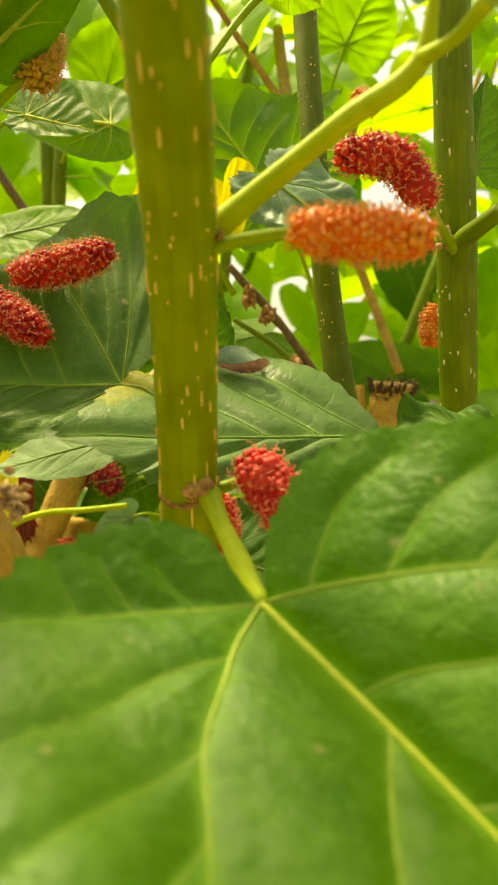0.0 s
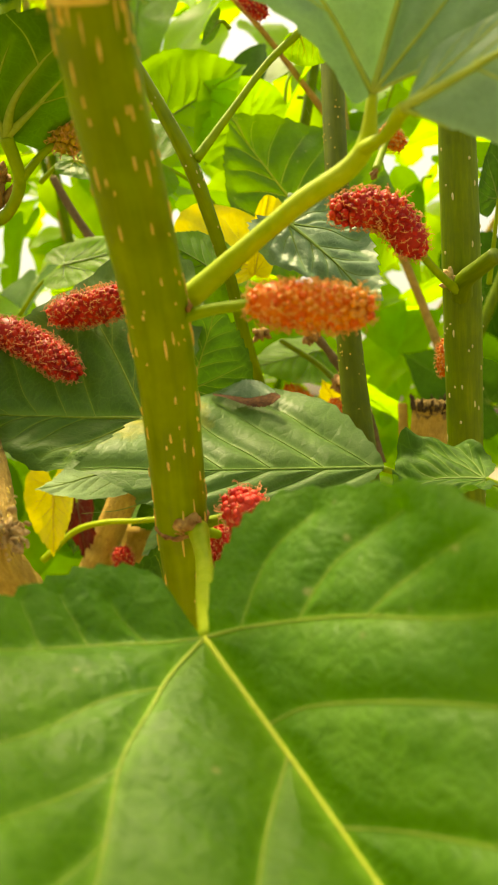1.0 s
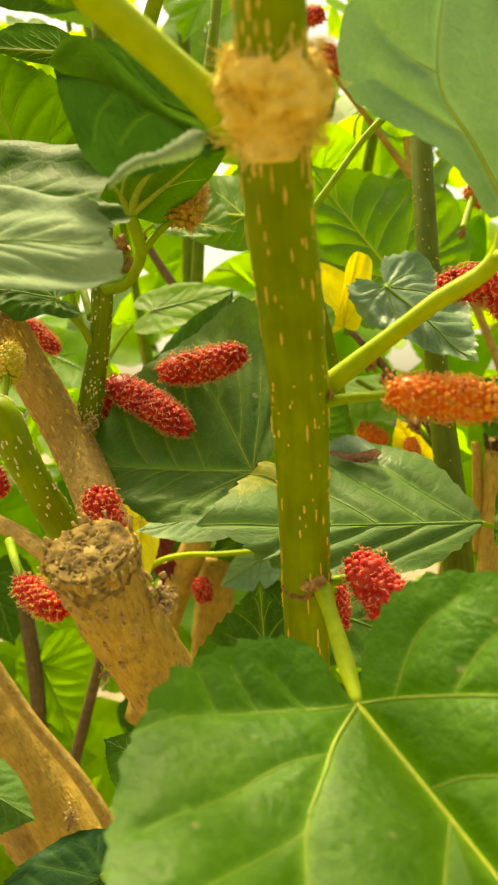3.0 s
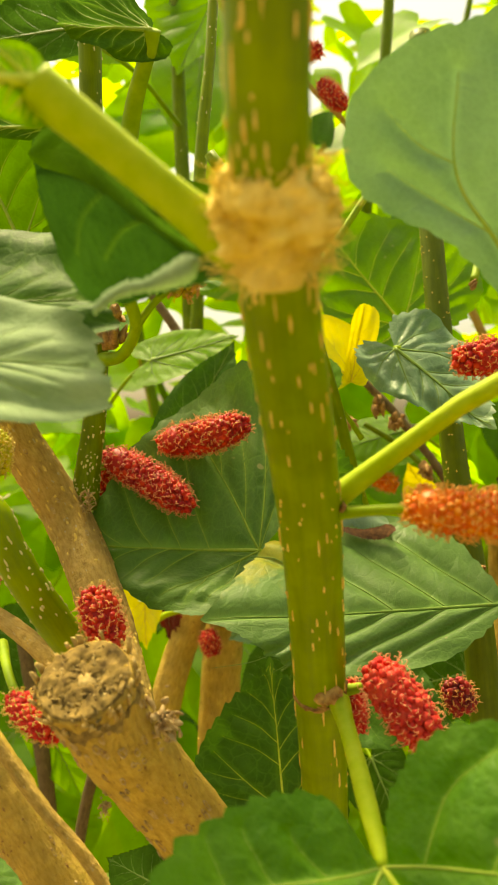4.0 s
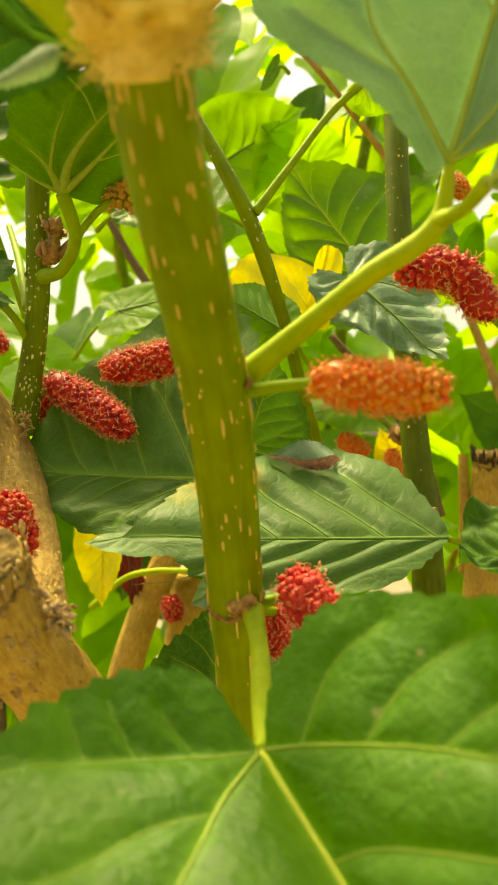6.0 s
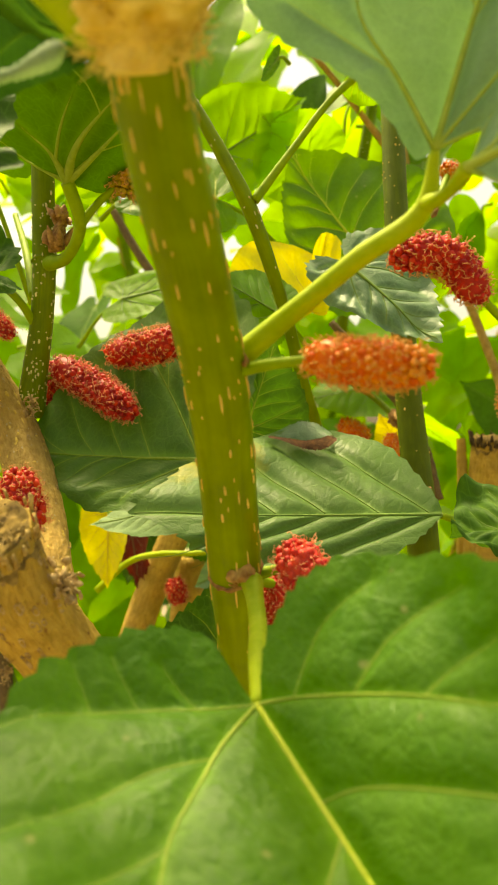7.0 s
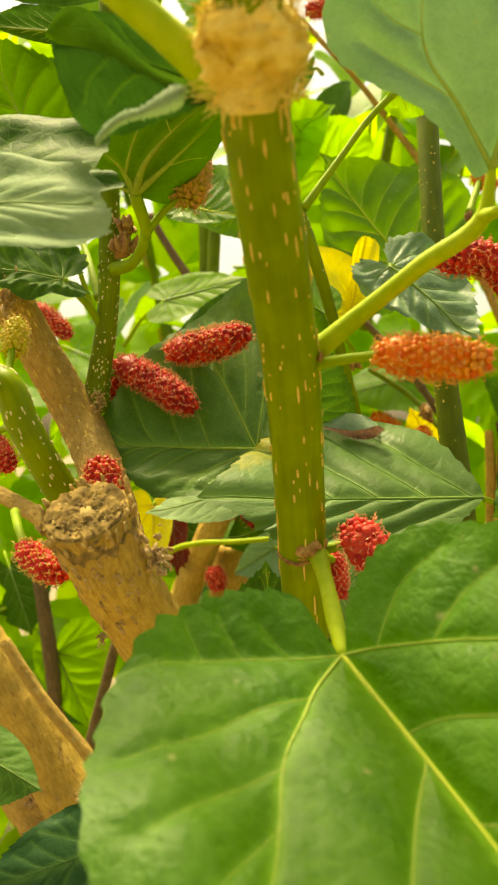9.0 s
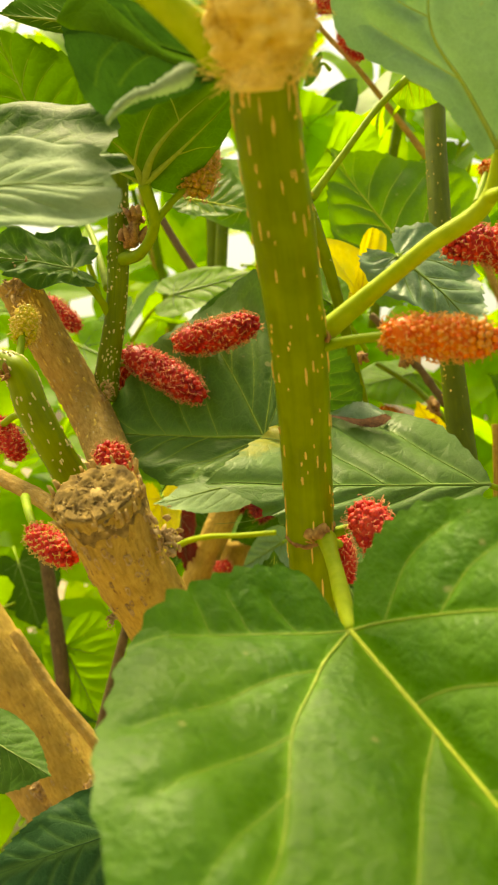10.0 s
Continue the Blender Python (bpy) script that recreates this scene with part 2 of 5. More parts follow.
BARK_GREY = bark_material("bark_grey_brown", [(0.25, (0.30, 0.18, 0.05)), (0.5, (0.48, 0.315, 0.09)), (0.75, (0.60, 0.42, 0.15))], (900, 1, 260), 0.9, 0.0014, 0.8, fleck=(0.46, 0.37, 0.2))
BARK_DARK = bark_material("twig_dark", [(0.3, (0.09, 0.06, 0.028)), (0.7, (0.21, 0.15, 0.07))], (900, 1, 260), 0.6, 0.0006, 0.8)
LENTICEL = plain_material("lenticel_tan", (0.55, 0.36, 0.06), (0.74, 0.55, 0.18), 900, 0.8)
LENTICEL_PALE = plain_material("lenticel_pale", (0.5, 0.46, 0.22), (0.66, 0.6, 0.33), 900, 0.8)
CUT = plain_material("cut_wood", (0.06, 0.036, 0.011), (0.36, 0.24, 0.075), 380, 0.95)
CUT_CHIP = plain_material("cut_splinters", (0.10, 0.065, 0.02), (0.50, 0.36, 0.14), 700, 0.85)
CUT_BLACK = plain_material("cut_blackened", (0.016, 0.010, 0.005), (0.11, 0.07, 0.028), 500, 0.95)
CUT_PALE = plain_material("cut_wood_pale", (0.28, 0.17, 0.05), (0.58, 0.43, 0.18), 500, 0.95)
CUT_BROWN = plain_material("scorched_brown", (0.028, 0.013, 0.006), (0.12, 0.055, 0.02), 700, 0.95)
HUSK = plain_material("bud_husk", (0.14, 0.06, 0.02), (0.42, 0.24, 0.08), 600, 0.7)
SCAR = plain_material("leaf_scar_tan", (0.24, 0.10, 0.025), (0.58, 0.36, 0.12), 450, 0.7)
HUSK_TAN = plain_material("bark_scale_tan", (0.24, 0.14, 0.055), (0.6, 0.44, 0.22), 500, 0.9)
FIBRE = plain_material("yellow_fibre", (0.58, 0.38, 0.05), (0.84, 0.68, 0.22), 200, 0.9)
DRUPE_RED = berry_material("drupelet_red", (0.30, 0.005, 0.008), (0.52, 0.014, 0.012), (0.66, 0.05, 0.02), 0.5)
DRUPE_BRIGHT = berry_material("drupelet_bright_red", (0.46, 0.010, 0.012), (0.60, 0.025, 0.022), (0.70, 0.07, 0.045), 0.55)
DRUPE_ORANGE = berry_material("drupelet_orange", (0.68, 0.1, 0.01), (0.76, 0.18, 0.016), (0.74, 0.28, 0.03))
DRUPE_DARK = berry_material("drupelet_dark_red", (0.16, 0.006, 0.012), (0.3, 0.012, 0.02), (0.4, 0.02, 0.02))
DRUPE_LIME = berry_material("drupelet_lime", (0.42, 0.4, 0.03), (0.55, 0.5, 0.05), (0.58, 0.44, 0.05))
DRUPE_GREEN = berry_material("drupelet_unripe", (0.30, 0.20, 0.02), (0.42, 0.31, 0.03), (0.46, 0.24, 0.03))
STYLE_TAN = plain_material("style_tan", (0.52, 0.2, 0.07), (0.74, 0.42, 0.18), 900, 0.7)
STYLE_PINK = plain_material("style_pink", (0.6, 0.2, 0.1), (0.74, 0.38, 0.2), 900, 0.7)
STYLE_ORANGE = plain_material("style_orange", (0.6, 0.26, 0.05), (0.74, 0.44, 0.14), 900, 0.7)
STYLE_YELLOW = plain_material("style_yellow", (0.55, 0.38, 0.08), (0.7, 0.55, 0.2), 900, 0.7)
SOIL = plain_material("soil", (0.17, 0.135, 0.085), (0.30, 0.25, 0.165), 9, 0.95)


# ---- builders ----
def thing(name, at, label, category, group="", kind=""):
    e = new(name)
    e.location = at
    e.empty_display_size = 0.01
    return tagged(e, label, category, group, kind)


def part(name, verts, faces, mat, parent, label="", uv=None, rim=None, kind="", smooth=True, near=None):
    """One mesh under a thing; verts in the world, moved to the thing's own place."""
    v = np.asarray(verts, dtype=float)
    root = parent
    off = np.zeros(3)
    while root is not None:
        off += np.array(root.location)
        root = root.parent
    me = bpy.data.meshes.new(name)
    me.from_pydata((v - off).tolist(), [], [tuple(f) for f in faces])
    if smooth:
        me.polygons.foreach_set("use_smooth", [True] * len(me.polygons))
    if uv is not None:
        idx = np.zeros(len(me.loops), dtype=np.int32)
        me.loops.foreach_get("vertex_index", idx)
        layer = me.uv_layers.new(name="UVMap")
        layer.data.foreach_set("uv", np.asarray(uv, dtype=np.float32)[idx].ravel())
    if rim is not None:
        a = me.attributes.new("rim", "FLOAT", "POINT")
        a.data.foreach_set("value", np.asarray(rim, dtype=np.float32))
    if near is not None:
        a = me.attributes.new("vein", "FLOAT", "POINT")
        a.data.foreach_set("value", np.asarray(near, dtype=np.float32))
    me.materials.append(mat)
    ob = new(name, me)
    ob.parent = parent
    if label or kind:
        tagged(ob, label, kind=kind)
    return ob


def spline(pts, n):
    """Smooth line through the points, n samples, the same number for each stretch."""
    p = np.array(pts, dtype=float)
    if len(p) == 1:
        return np.repeat(p, n, 0)
    h = np.linalg.norm(np.diff(p, axis=0), axis=1) + 1e-9 if p.shape[1] > 1 else np.ones(len(p) - 1)
    s = np.diff(p, axis=0) / h[:, None]
    v = np.vstack([s[:1], (s[:-1] * h[1:, None] + s[1:] * h[:-1, None]) / (h[:-1] + h[1:])[:, None], s[-1:]])
    out = []
    for u in np.linspace(0, len(p) - 1 - 1e-9, n):
        k = int(u)
        t = u - k
        out.append((2 * t ** 3 - 3 * t * t + 1) * p[k] + (t ** 3 - 2 * t * t + t) * h[k] * v[k] + (3 * t * t - 2 * t ** 3) * p[k + 1] + (t ** 3 - t * t) * h[k] * v[k + 1])
    return np.array(out)


def frames_along(path):
    tan = np.gradient(path, axis=0)
    tan /= np.linalg.norm(tan, axis=1)[:, None] + 1e-12
    up = np.array([0.13, -0.92, 0.31])
    if abs(tan[0] @ up) > 0.9:
        up = np.array([1.0, 0.1, 0.2])
    A, B = [], []
    for t in tan:
        up = up - t * (up @ t)
        up /= np.linalg.norm(up)
        A.append(up.copy())
        B.append(np.cross(t, up))
    return tan, np.array(A), np.array(B)


def tube(pts, radii, n=40, sides=14, rough=0.0, seed=0, caps=True, detail=260.0):
    """Verts, faces and uv (metres) of a round, tapering, slightly uneven stem."""
    path = spline(pts, n)
    r = spline([[x] for x in radii], n)[:, 0]
    tan, A, B = frames_along(path)
    along = np.concatenate([[0], np.cumsum(np.linalg.norm(np.diff(path, axis=0), axis=1))])
    V, U = [], []
    for k in range(n):
        for j in range(sides):
            a = 2 * math.pi * j / sides
            d = A[k] * math.cos(a) + B[k] * math.sin(a)
            rr = r[k]
            if rough:
                q = path[k] + d * r[k]
                rr *= 1 + rough * noise.fractal(Vector(q * detail) + Vector((seed * 7.1, 0, 0)), 0.8, 2.0, 3)
            V.append(path[k] + d * rr)
            U.append((abs(a - math.pi) * r[k], along[k]))
    F = [(k * sides + j, k * sides + (j + 1) % sides, (k + 1) * sides + (j + 1) % sides, (k + 1) * sides + j) for k in range(n - 1) for j in range(sides)]
    if caps:
        F += [tuple(range(sides))[::-1], tuple((n - 1) * sides + j for j in range(sides))]
    return V, F, U


def join(pieces):
    """Many (verts, faces, uv) into one."""
    V, F, U = [], [], []
    for v, f, u in pieces:
        o = len(V)
        V += list(v)
        U += list(u)
        F += [tuple(i + o for i in q) for q in f]
    return V, F, U


def stem_part(name, pts, radii, mat, parent, n=40, sides=14, rough=0.0, seed=0, label="", detail=260.0):
    v, f, u = tube(pts, radii, n, sides, rough, seed, True, detail)
    return part(name, v, f, mat, parent, label, uv=u)


def lenticels(pts, radii, count, seed, length=(0.0012, 0.003), width=0.0005, span=(0.02, 0.98), ring=()):
    """Raised corky specks, long along the stem, set in its skin."""
    rng = random.Random(seed)
    n = 200
    path = spline(pts, n)
    r = spline([[x] for x in radii], n)[:, 0]
    tan, A, B = frames_along(path)
    pieces = []
    spots = [(rng.uniform(*span), rng.uniform(0, 2 * math.pi), length[0] * 0.6 + (length[1] * 1.2 - length[0] * 0.6) * rng.random() ** 1.7) for _ in range(count)]
    spots += [(c + rng.gauss(0, 0.012), rng.uniform(0, 2 * math.pi), length[0] * rng.uniform(0.5, 1.0)) for c in ring for _ in range(26)]
    for s, a, ln in spots:
        k = min(n - 2, max(1, int(s * n)))
        d = A[k] * math.cos(a) + B[k] * math.sin(a)
        side = np.cross(tan[k], d)
        c = path[k] + d * r[k]
        w = width * rng.uniform(0.6, 1.3)
        V, m = [], 8
        for ring_k, (rad, h) in enumerate(((1.0, -0.00006), (0.6, 0.00022))):
            for j in range(m):
                t = 2 * math.pi * j / m
                jit = rng.uniform(0.8, 1.2)
                off = w * rad * math.cos(t) * jit
                V.append(c + tan[k] * (0.5 * ln * rad * math.sin(t) * jit) + side * off + d * (h - off * off / (2 * r[k])))
        V.append(c + d * 0.00026)
        F = [(j, (j + 1) % m, m + (j + 1) % m, m + j) for j in range(m)] + [(m + j, m + (j + 1) % m, 2 * m) for j in range(m)]
        pieces.append((V, F, [(0, 0)] * len(V)))
    return join(pieces)


OUTLINE = [(1.0, 0.0), (0.93, 0.07), (0.82, 0.28), (0.64, 0.60), (0.40, 0.88), (0.13, 1.0), (-0.10, 0.90), (-0.21, 0.58), (-0.17, 0.24), (-0.02, 0.015)]


BLUNT = [(1.0, 0.0), (0.97, 0.06), (0.92, 0.30), (0.84, 0.60), (0.68, 0.84), (0.40, 0.97), (0.13, 1.0), (-0.10, 0.90), (-0.21, 0.58), (-0.17, 0.24), (-0.02, 0.015)]
WIDE = [(1.0, 0.0), (0.96, 0.09), (0.88, 0.38), (0.73, 0.76), (0.53, 0.97), (0.33, 0.97), (0.13, 0.82), (-0.03, 0.58), (-0.10, 0.34), (-0.09, 0.14), (-0.01, 0.01)]


BROAD_LEFT = [(1.0, 0.0), (0.92, 0.16), (0.78, 0.52), (0.64, 0.85), (0.5, 1.05), (0.40, 1.085), (0.31, 1.07), (0.25, 1.04), (0.175, 0.965), (0.07, 0.865), (0.0, 0.76), (-0.034, 0.69), (-0.068, 0.59), (-0.096, 0.44), (-0.107, 0.26), (-0.094, 0.125), (-0.058, 0.045), (-0.003, 0.006)]
BROAD_RIGHT = [(1.0, 0.0), (0.92, 0.16), (0.76, 0.52), (0.58, 0.82), (0.40, 0.95), (0.25, 0.955), (0.195, 0.94), (0.127, 0.88), (0.07, 0.80), (0.015, 0.72), (-0.025, 0.65), (-0.048, 0.565), (-0.062, 0.465), (-0.062, 0.35), (-0.050, 0.21), (-0.025, 0.115), (-0.006, 0.05), (0.004, 0.008)]
BROAD_VEINS = [
    ([(0, 0), (0.5, 0), (0.97, 0)], 1.0, 0),
    ([(0, 0), (0.085, 0.195), (0.135, 0.285), (0.224, 0.449), (0.314, 0.545), (0.42, 0.68), (0.49, 0.84)], 0.72, 1),
    ([(0, 0), (0.006, 0.171), (0.002, 0.35), (0.0, 0.512), (0.004, 0.654), (0.03, 0.83)], 0.4, 1),
    ([(0.100, 0.222), (0.116, 0.431), (0.149, 0.586), (0.171, 0.707), (0.2, 0.9)], 0.36, 1),
    ([(0.224, 0.449), (0.25, 0.592), (0.3, 0.8), (0.33, 0.95)], 0.33, 1),
    ([(0.314, 0.537), (0.37, 0.7), (0.44, 0.9)], 0.28, 2),
    ([(0.002, 0.19), (-0.03, 0.24), (-0.06, 0.27)], 0.15, 2), ([(0.0, 0.37), (-0.045, 0.40), (-0.08, 0.42)], 0.15, 2), ([(-0.002, 0.51), (-0.045, 0.53), (-0.075, 0.54)], 0.14, 2),
    ([(0.239, 0), (0.328, 0.155), (0.402, 0.267), (0.5, 0.42), (0.6, 0.6)], 0.5, 1),
    ([(0.42, 0), (0.5, 0.13), (0.6, 0.3), (0.7, 0.48)], 0.42, 1), ([(0.6, 0), (0.7, 0.14), (0.8, 0.3)], 0.35, 1),
    ([(0, 0), (0.047, -0.138), (0.106, -0.28), (0.205, -0.492), (0.268, -0.608), (0.36, -0.8)], 0.66, 1),
    ([(0.045, -0.134), (0.017, -0.268), (0.001, -0.383), (0.002, -0.5), (0.008, -0.6)], 0.36, 1),
    ([(0.12, -0.31), (0.11, -0.404), (0.099, -0.536), (0.104, -0.654), (0.13, -0.8)], 0.33, 1),
    ([(0.2, -0.48), (0.2, -0.6), (0.22, -0.75), (0.26, -0.9)], 0.28, 2),
    ([(0.187, 0), (0.215, -0.14), (0.259, -0.262), (0.349, -0.461), (0.44, -0.65), (0.5, -0.8)], 0.5, 1),
    ([(0.35, 0), (0.42, -0.17), (0.52, -0.38), (0.63, -0.6)], 0.42, 1), ([(0.53, 0), (0.62, -0.15), (0.74, -0.38)], 0.35, 1),
]
FACING = [(1.0, 0.0), (0.86, 0.12), (0.70, 0.29), (0.56, 0.47), (0.47, 0.70), (0.40, 0.81), (0.304, 0.884), (0.178, 0.835), (0.118, 0.66), (0.097, 0.46), (0.072, 0.32), (0.02, 0.18), (-0.03, 0.04), (-0.005, 0.004)]
SQUARE = [(1.0, 0.0), (0.985, 0.25), (0.95, 0.6), (0.88, 0.86), (0.74, 0.96), (0.5, 0.93), (0.3, 0.97), (0.1, 0.9), (-0.08, 0.7), (-0.12, 0.3), (-0.02, 0.015)]
SIDE = [(1.0, 0.0), (0.98, 0.4), (0.9, 0.85), (0.78, 1.0), (0.62, 0.93), (0.46, 0.74), (0.32, 0.52), (0.18, 0.30), (0.06, 0.10), (-0.01, 0.01)]
CANOE = [(1.0, 0.0), (0.95, 0.10), (0.86, 0.36), (0.72, 0.74), (0.58, 0.96), (0.45, 1.0), (0.28, 0.86), (0.15, 0.58), (0.06, 0.28), (0.0, 0.03)]
CANOE_BLUNT = [(1.0, 0.0), (0.95, 0.16), (0.90, 0.48), (0.82, 0.80), (0.70, 0.95), (0.57, 1.0), (0.45, 1.0), (0.28, 0.84), (0.15, 0.55), (0.06, 0.26), (0.0, 0.03)]


def half_outline(n, teeth, depth, seed, shape=OUTLINE):
    rng = random.Random(seed)
    c = spline(shape, 400)
    d = np.concatenate([[0], np.cumsum(np.linalg.norm(np.diff(c, axis=0), axis=1))])
    s = np.linspace(0, d[-1], n)
    p = np.stack([np.interp(s, d, c[:, k]) for k in (0, 1)], 1)
    t = np.gradient(p, axis=0)
    nrm = np.stack([-t[:, 1], t[:, 0]], 1)
    nrm /= np.linalg.norm(nrm, axis=1)[:, None] + 1e-9
    nrm *= np.sign((nrm * (p - [0.2, 0])).sum(1))[:, None]
    u = s / d[-1]
    ph = u * teeth + 0.25 * np.sin(u * 17 + seed)
    saw = 1.0 - (ph - np.floor(ph))
    saw = np.minimum(saw, 4.0 * (1 - saw))
    fade = np.clip(np.minimum(u * 14, (1 - u) * 6), 0, 1)
    amp = np.array([rng.uniform(0.55, 1.25) for _ in range(teeth + 3)])[np.floor(ph).astype(int).clip(0, teeth + 2)]
    return p + nrm * (depth * fade * saw * amp)[:, None]


def vein_lines(minor=True):
    """The main veins of a leaf in its own (along, across) plane, across to one side; the midrib first."""
    out = [([(0, 0), (0.5, 0), (0.97, 0)], 1.0, 0)]
    for sgn in (1, -1):
        for k, a in enumerate((0.24, 0.38, 0.52, 0.66, 0.79)):
            a += 0.05 if sgn > 0 else 0.0
            b = np.interp(a + 0.21, [0.45, 0.6, 0.8, 0.95], [0.62, 0.52, 0.27, 0.07])
            out.append(([(a, 0), (a + 0.11, 0.40 * b * sgn), (a + 0.21, b * sgn)], 0.42 - 0.03 * k, 1))
        out.append(([(0, 0), (0.17, 0.31 * sgn), (0.42, 0.72 * sgn)], 0.62, 1))
        out.append(([(0, 0), (0.0, 0.42 * sgn), (0.06, 0.90 * sgn)], 0.45, 1))
        out.append(([(0, 0), (-0.06, 0.25 * sgn), (-0.13, 0.60 * sgn)], 0.22, 2))
        if minor:
            out.append(([(0.08, 0.155 * sgn), (0.10, 0.4 * sgn), (0.20, 0.86 * sgn)], 0.28, 2))
            out.append(([(0.22, 0.40 * sgn), (0.25, 0.6 * sgn), (0.30, 0.82 * sgn)], 0.26, 2))
            out.append(([(0.01, 0.35 * sgn), (-0.03, 0.55 * sgn), (-0.07, 0.8 * sgn)], 0.24, 2))
    return out


def leaf(base, tip, left, right, mat, label, vein=VEIN, petiole=None, pet_r=0.0012, bend=0.0, cup=0.0, wave=0.03, quilt=0.0011, seed=1, teeth=24,
         depth=0.035, fine=1, thick=0.0007, name="mulberry_leaf", group="", pet_end=1.12, droop=0.0, curl=0.0, pet_mat=None, lobes=(1.0, 1.0), burn=None, skew=False, face=1, shape=OUTLINE, veins=None, fold=(0.0, 0.0)):
    """A heart-shaped, toothed leaf. base: where the stalk meets the blade; left and right: where the two halves are widest.
    bend: how far the tip falls; cup: how far the margins rise; droop: how far the halves arch down; curl: how far the tip third rolls."""
    rng = random.Random(seed)
    base, tip, left, right = (np.array(p, dtype=float) for p in (base, tip, left, right))
    M = tip - base
    L = np.linalg.norm(M)
    m = M / L
    dl, dr = left - base, right - base
    if skew:
        dl, dr = dl - 0.13 * M, dr - 0.13 * M
    else:
        dl, dr = dl - m * (dl @ m), dr - m * (dr @ m)
    lines = veins or vein_lines(fine > 0)
    fl, fr = fold
    if (np.cross(m, dl - dr) @ np.array((0.0, -1.0, 0.4))) * face < 0:
        dl, dr, lobes, fl, fr = dr, dl, lobes[::-1], fr, fl
        if isinstance(shape, tuple):
            shape = shape[::-1]
        lines = [([(a, -b) for a, b in pts], w, o) for pts, w, o in lines]
        if burn:
            burn = (burn[0], -burn[1], burn[2])
    wl, wr = np.linalg.norm(dl), np.linalg.norm(dr)
    dl, dr = dl / wl, dr / wr
    nl, nr = np.cross(m, dl), np.cross(dr, m)
    nl, nr = nl / np.linalg.norm(nl), nr / np.linalg.norm(nr)
    nn = nl + nr
    nn = nn / np.linalg.norm(nn)
    segs = []
    for pts, w, order in lines:
        q = spline(pts, 7)
        segs += [(q[i], q[i + 1], w) for i in range(6)]
    sa, sb, sw = np.array([s[0] for s in segs]), np.array([s[1] for s in segs]), np.array([s[2] for s in segs])
    ph = [rng.uniform(0, 6.28) for _ in range(6)]
    W = 0.5 * (wl + wr)
    quilt = quilt * min(1.0, W / 0.04)

    def raise_of(p, width=0.0):
        if len(p) > 6000:
            return np.concatenate([raise_of(p[k:k + 6000], width) for k in range(0, len(p), 6000)])
        pm = p * [L, W]
        a, b = sa * [L, W], sb * [L, W]
        ab = b - a
        t = np.clip(((pm[:, None] - a) * ab).sum(2) / ((ab * ab).sum(1) + 1e-12), 0, 1)
        dist = np.linalg.norm(pm[:, None] - (a + t[..., None] * ab), axis=2) / (0.55 + 0.45 * sw)
        d = dist.min(1)
        if width:
            return (np.exp(-(dist / (width * (0.4 + sw))) ** 2) * (0.25 + 0.5 * sw)).max(1)
        return 1 - np.exp(-(d / (0.05 * W + 0.0006)) ** 1.5)

    def place(p, lift=0.0):
        a, b = p[:, 0], p[:, 1]
        side = np.clip(b / 0.10, -1, 1) * 0.5 + 0.5
        ab = np.abs(b)
        lat = np.where(b[:, None] >= 0, dl * wl, dr * wr) * ab[:, None]
        n = nl * side[:, None] + nr * (1 - side[:, None])
        n /= np.linalg.norm(n, axis=1)[:, None]
        rho = np.sqrt(a * a + b * b)
        h = cup * W * ab ** 2 - droop * W * ab ** 2.2
        h = h + wave * W * rho ** 2 * (np.sin(6.5 * a + ph[0] + 3 * b) + 0.7 * np.sin(11 * b + ph[1] + 2 * a) + 0.5 * np.sin(15 * a - 4 * b + ph[2]))
        h = h + quilt * raise_of(p)
        th = np.where(b > 0, fl, fr) * (1 - np.exp(np.minimum(a, 0) / 0.018))
        x = base + m * (a * L * np.cos(th))[:, None] + lat + n * (h + lift - np.minimum(a, 0) * L * np.sin(th))[:, None]
        x = x - nn * (bend * L * np.sign(a) * np.maximum(a, 0) ** 2)[:, None]
        if curl:
            x = x - nn * (curl * L * np.maximum(a - 0.6, 0) ** 2)[:, None]
        return x

    no, nrr = (250, 100) if fine == 3 else (120, 42) if fine == 2 else ((76, 12) if fine == 1 else (26, 4))
    sl, sr = shape if isinstance(shape, tuple) else (shape, shape)
    ho = half_outline(no, teeth, depth, seed, sl)
    hb = half_outline(no, teeth, depth, seed + 5, sr) * [1, -1]
    ho[:, 0] = np.where(ho[:, 0] < 0, ho[:, 0] * lobes[0], ho[:, 0])
    hb[:, 0] = np.where(hb[:, 0] < 0, hb[:, 0] * lobes[1], hb[:, 0])
    ring = np.vstack([ho[::-1], hb[1:]])
    mid = np.array([0.25, 0.0])
    P = [mid[None]] + [mid + (ring - mid) * ((k / nrr) ** 0.85) for k in range(1, nrr + 1)]
    cnt = len(ring)
    P = np.vstack(P)
    F = [(0, 1 + (j + 1) % cnt, 1 + j) for j in range(cnt)]
    for k in range(nrr - 1):
        o, q = 1 + k * cnt, 1 + (k + 1) * cnt
        F += [(o + j, o + (j + 1) % cnt, q + (j + 1) % cnt, q + j) for j in range(cnt)]
    rim = np.concatenate([[0]] + [np.full(cnt, k / nrr) for k in range(1, nrr + 1)])
    if burn:
        hot = np.exp(-((ring[:, 0] - burn[0]) / burn[2]) ** 2) * (ring[:, 1] * burn[1] > -0.02)
        rim = rim * np.concatenate([[0]] + [hot] * nrr)
    e = thing(name, base, label, "leaf", group)
    blade = part("blade", place(P), F, mat, e, uv=P * [L, W] + [seed * 0.37, 0], rim=rim, near=raise_of(P, 0.0009) if fine > 1 else None)
    reach = np.linalg.norm(ring, axis=1)
    ang = np.arctan2(ring[:, 1], ring[:, 0])
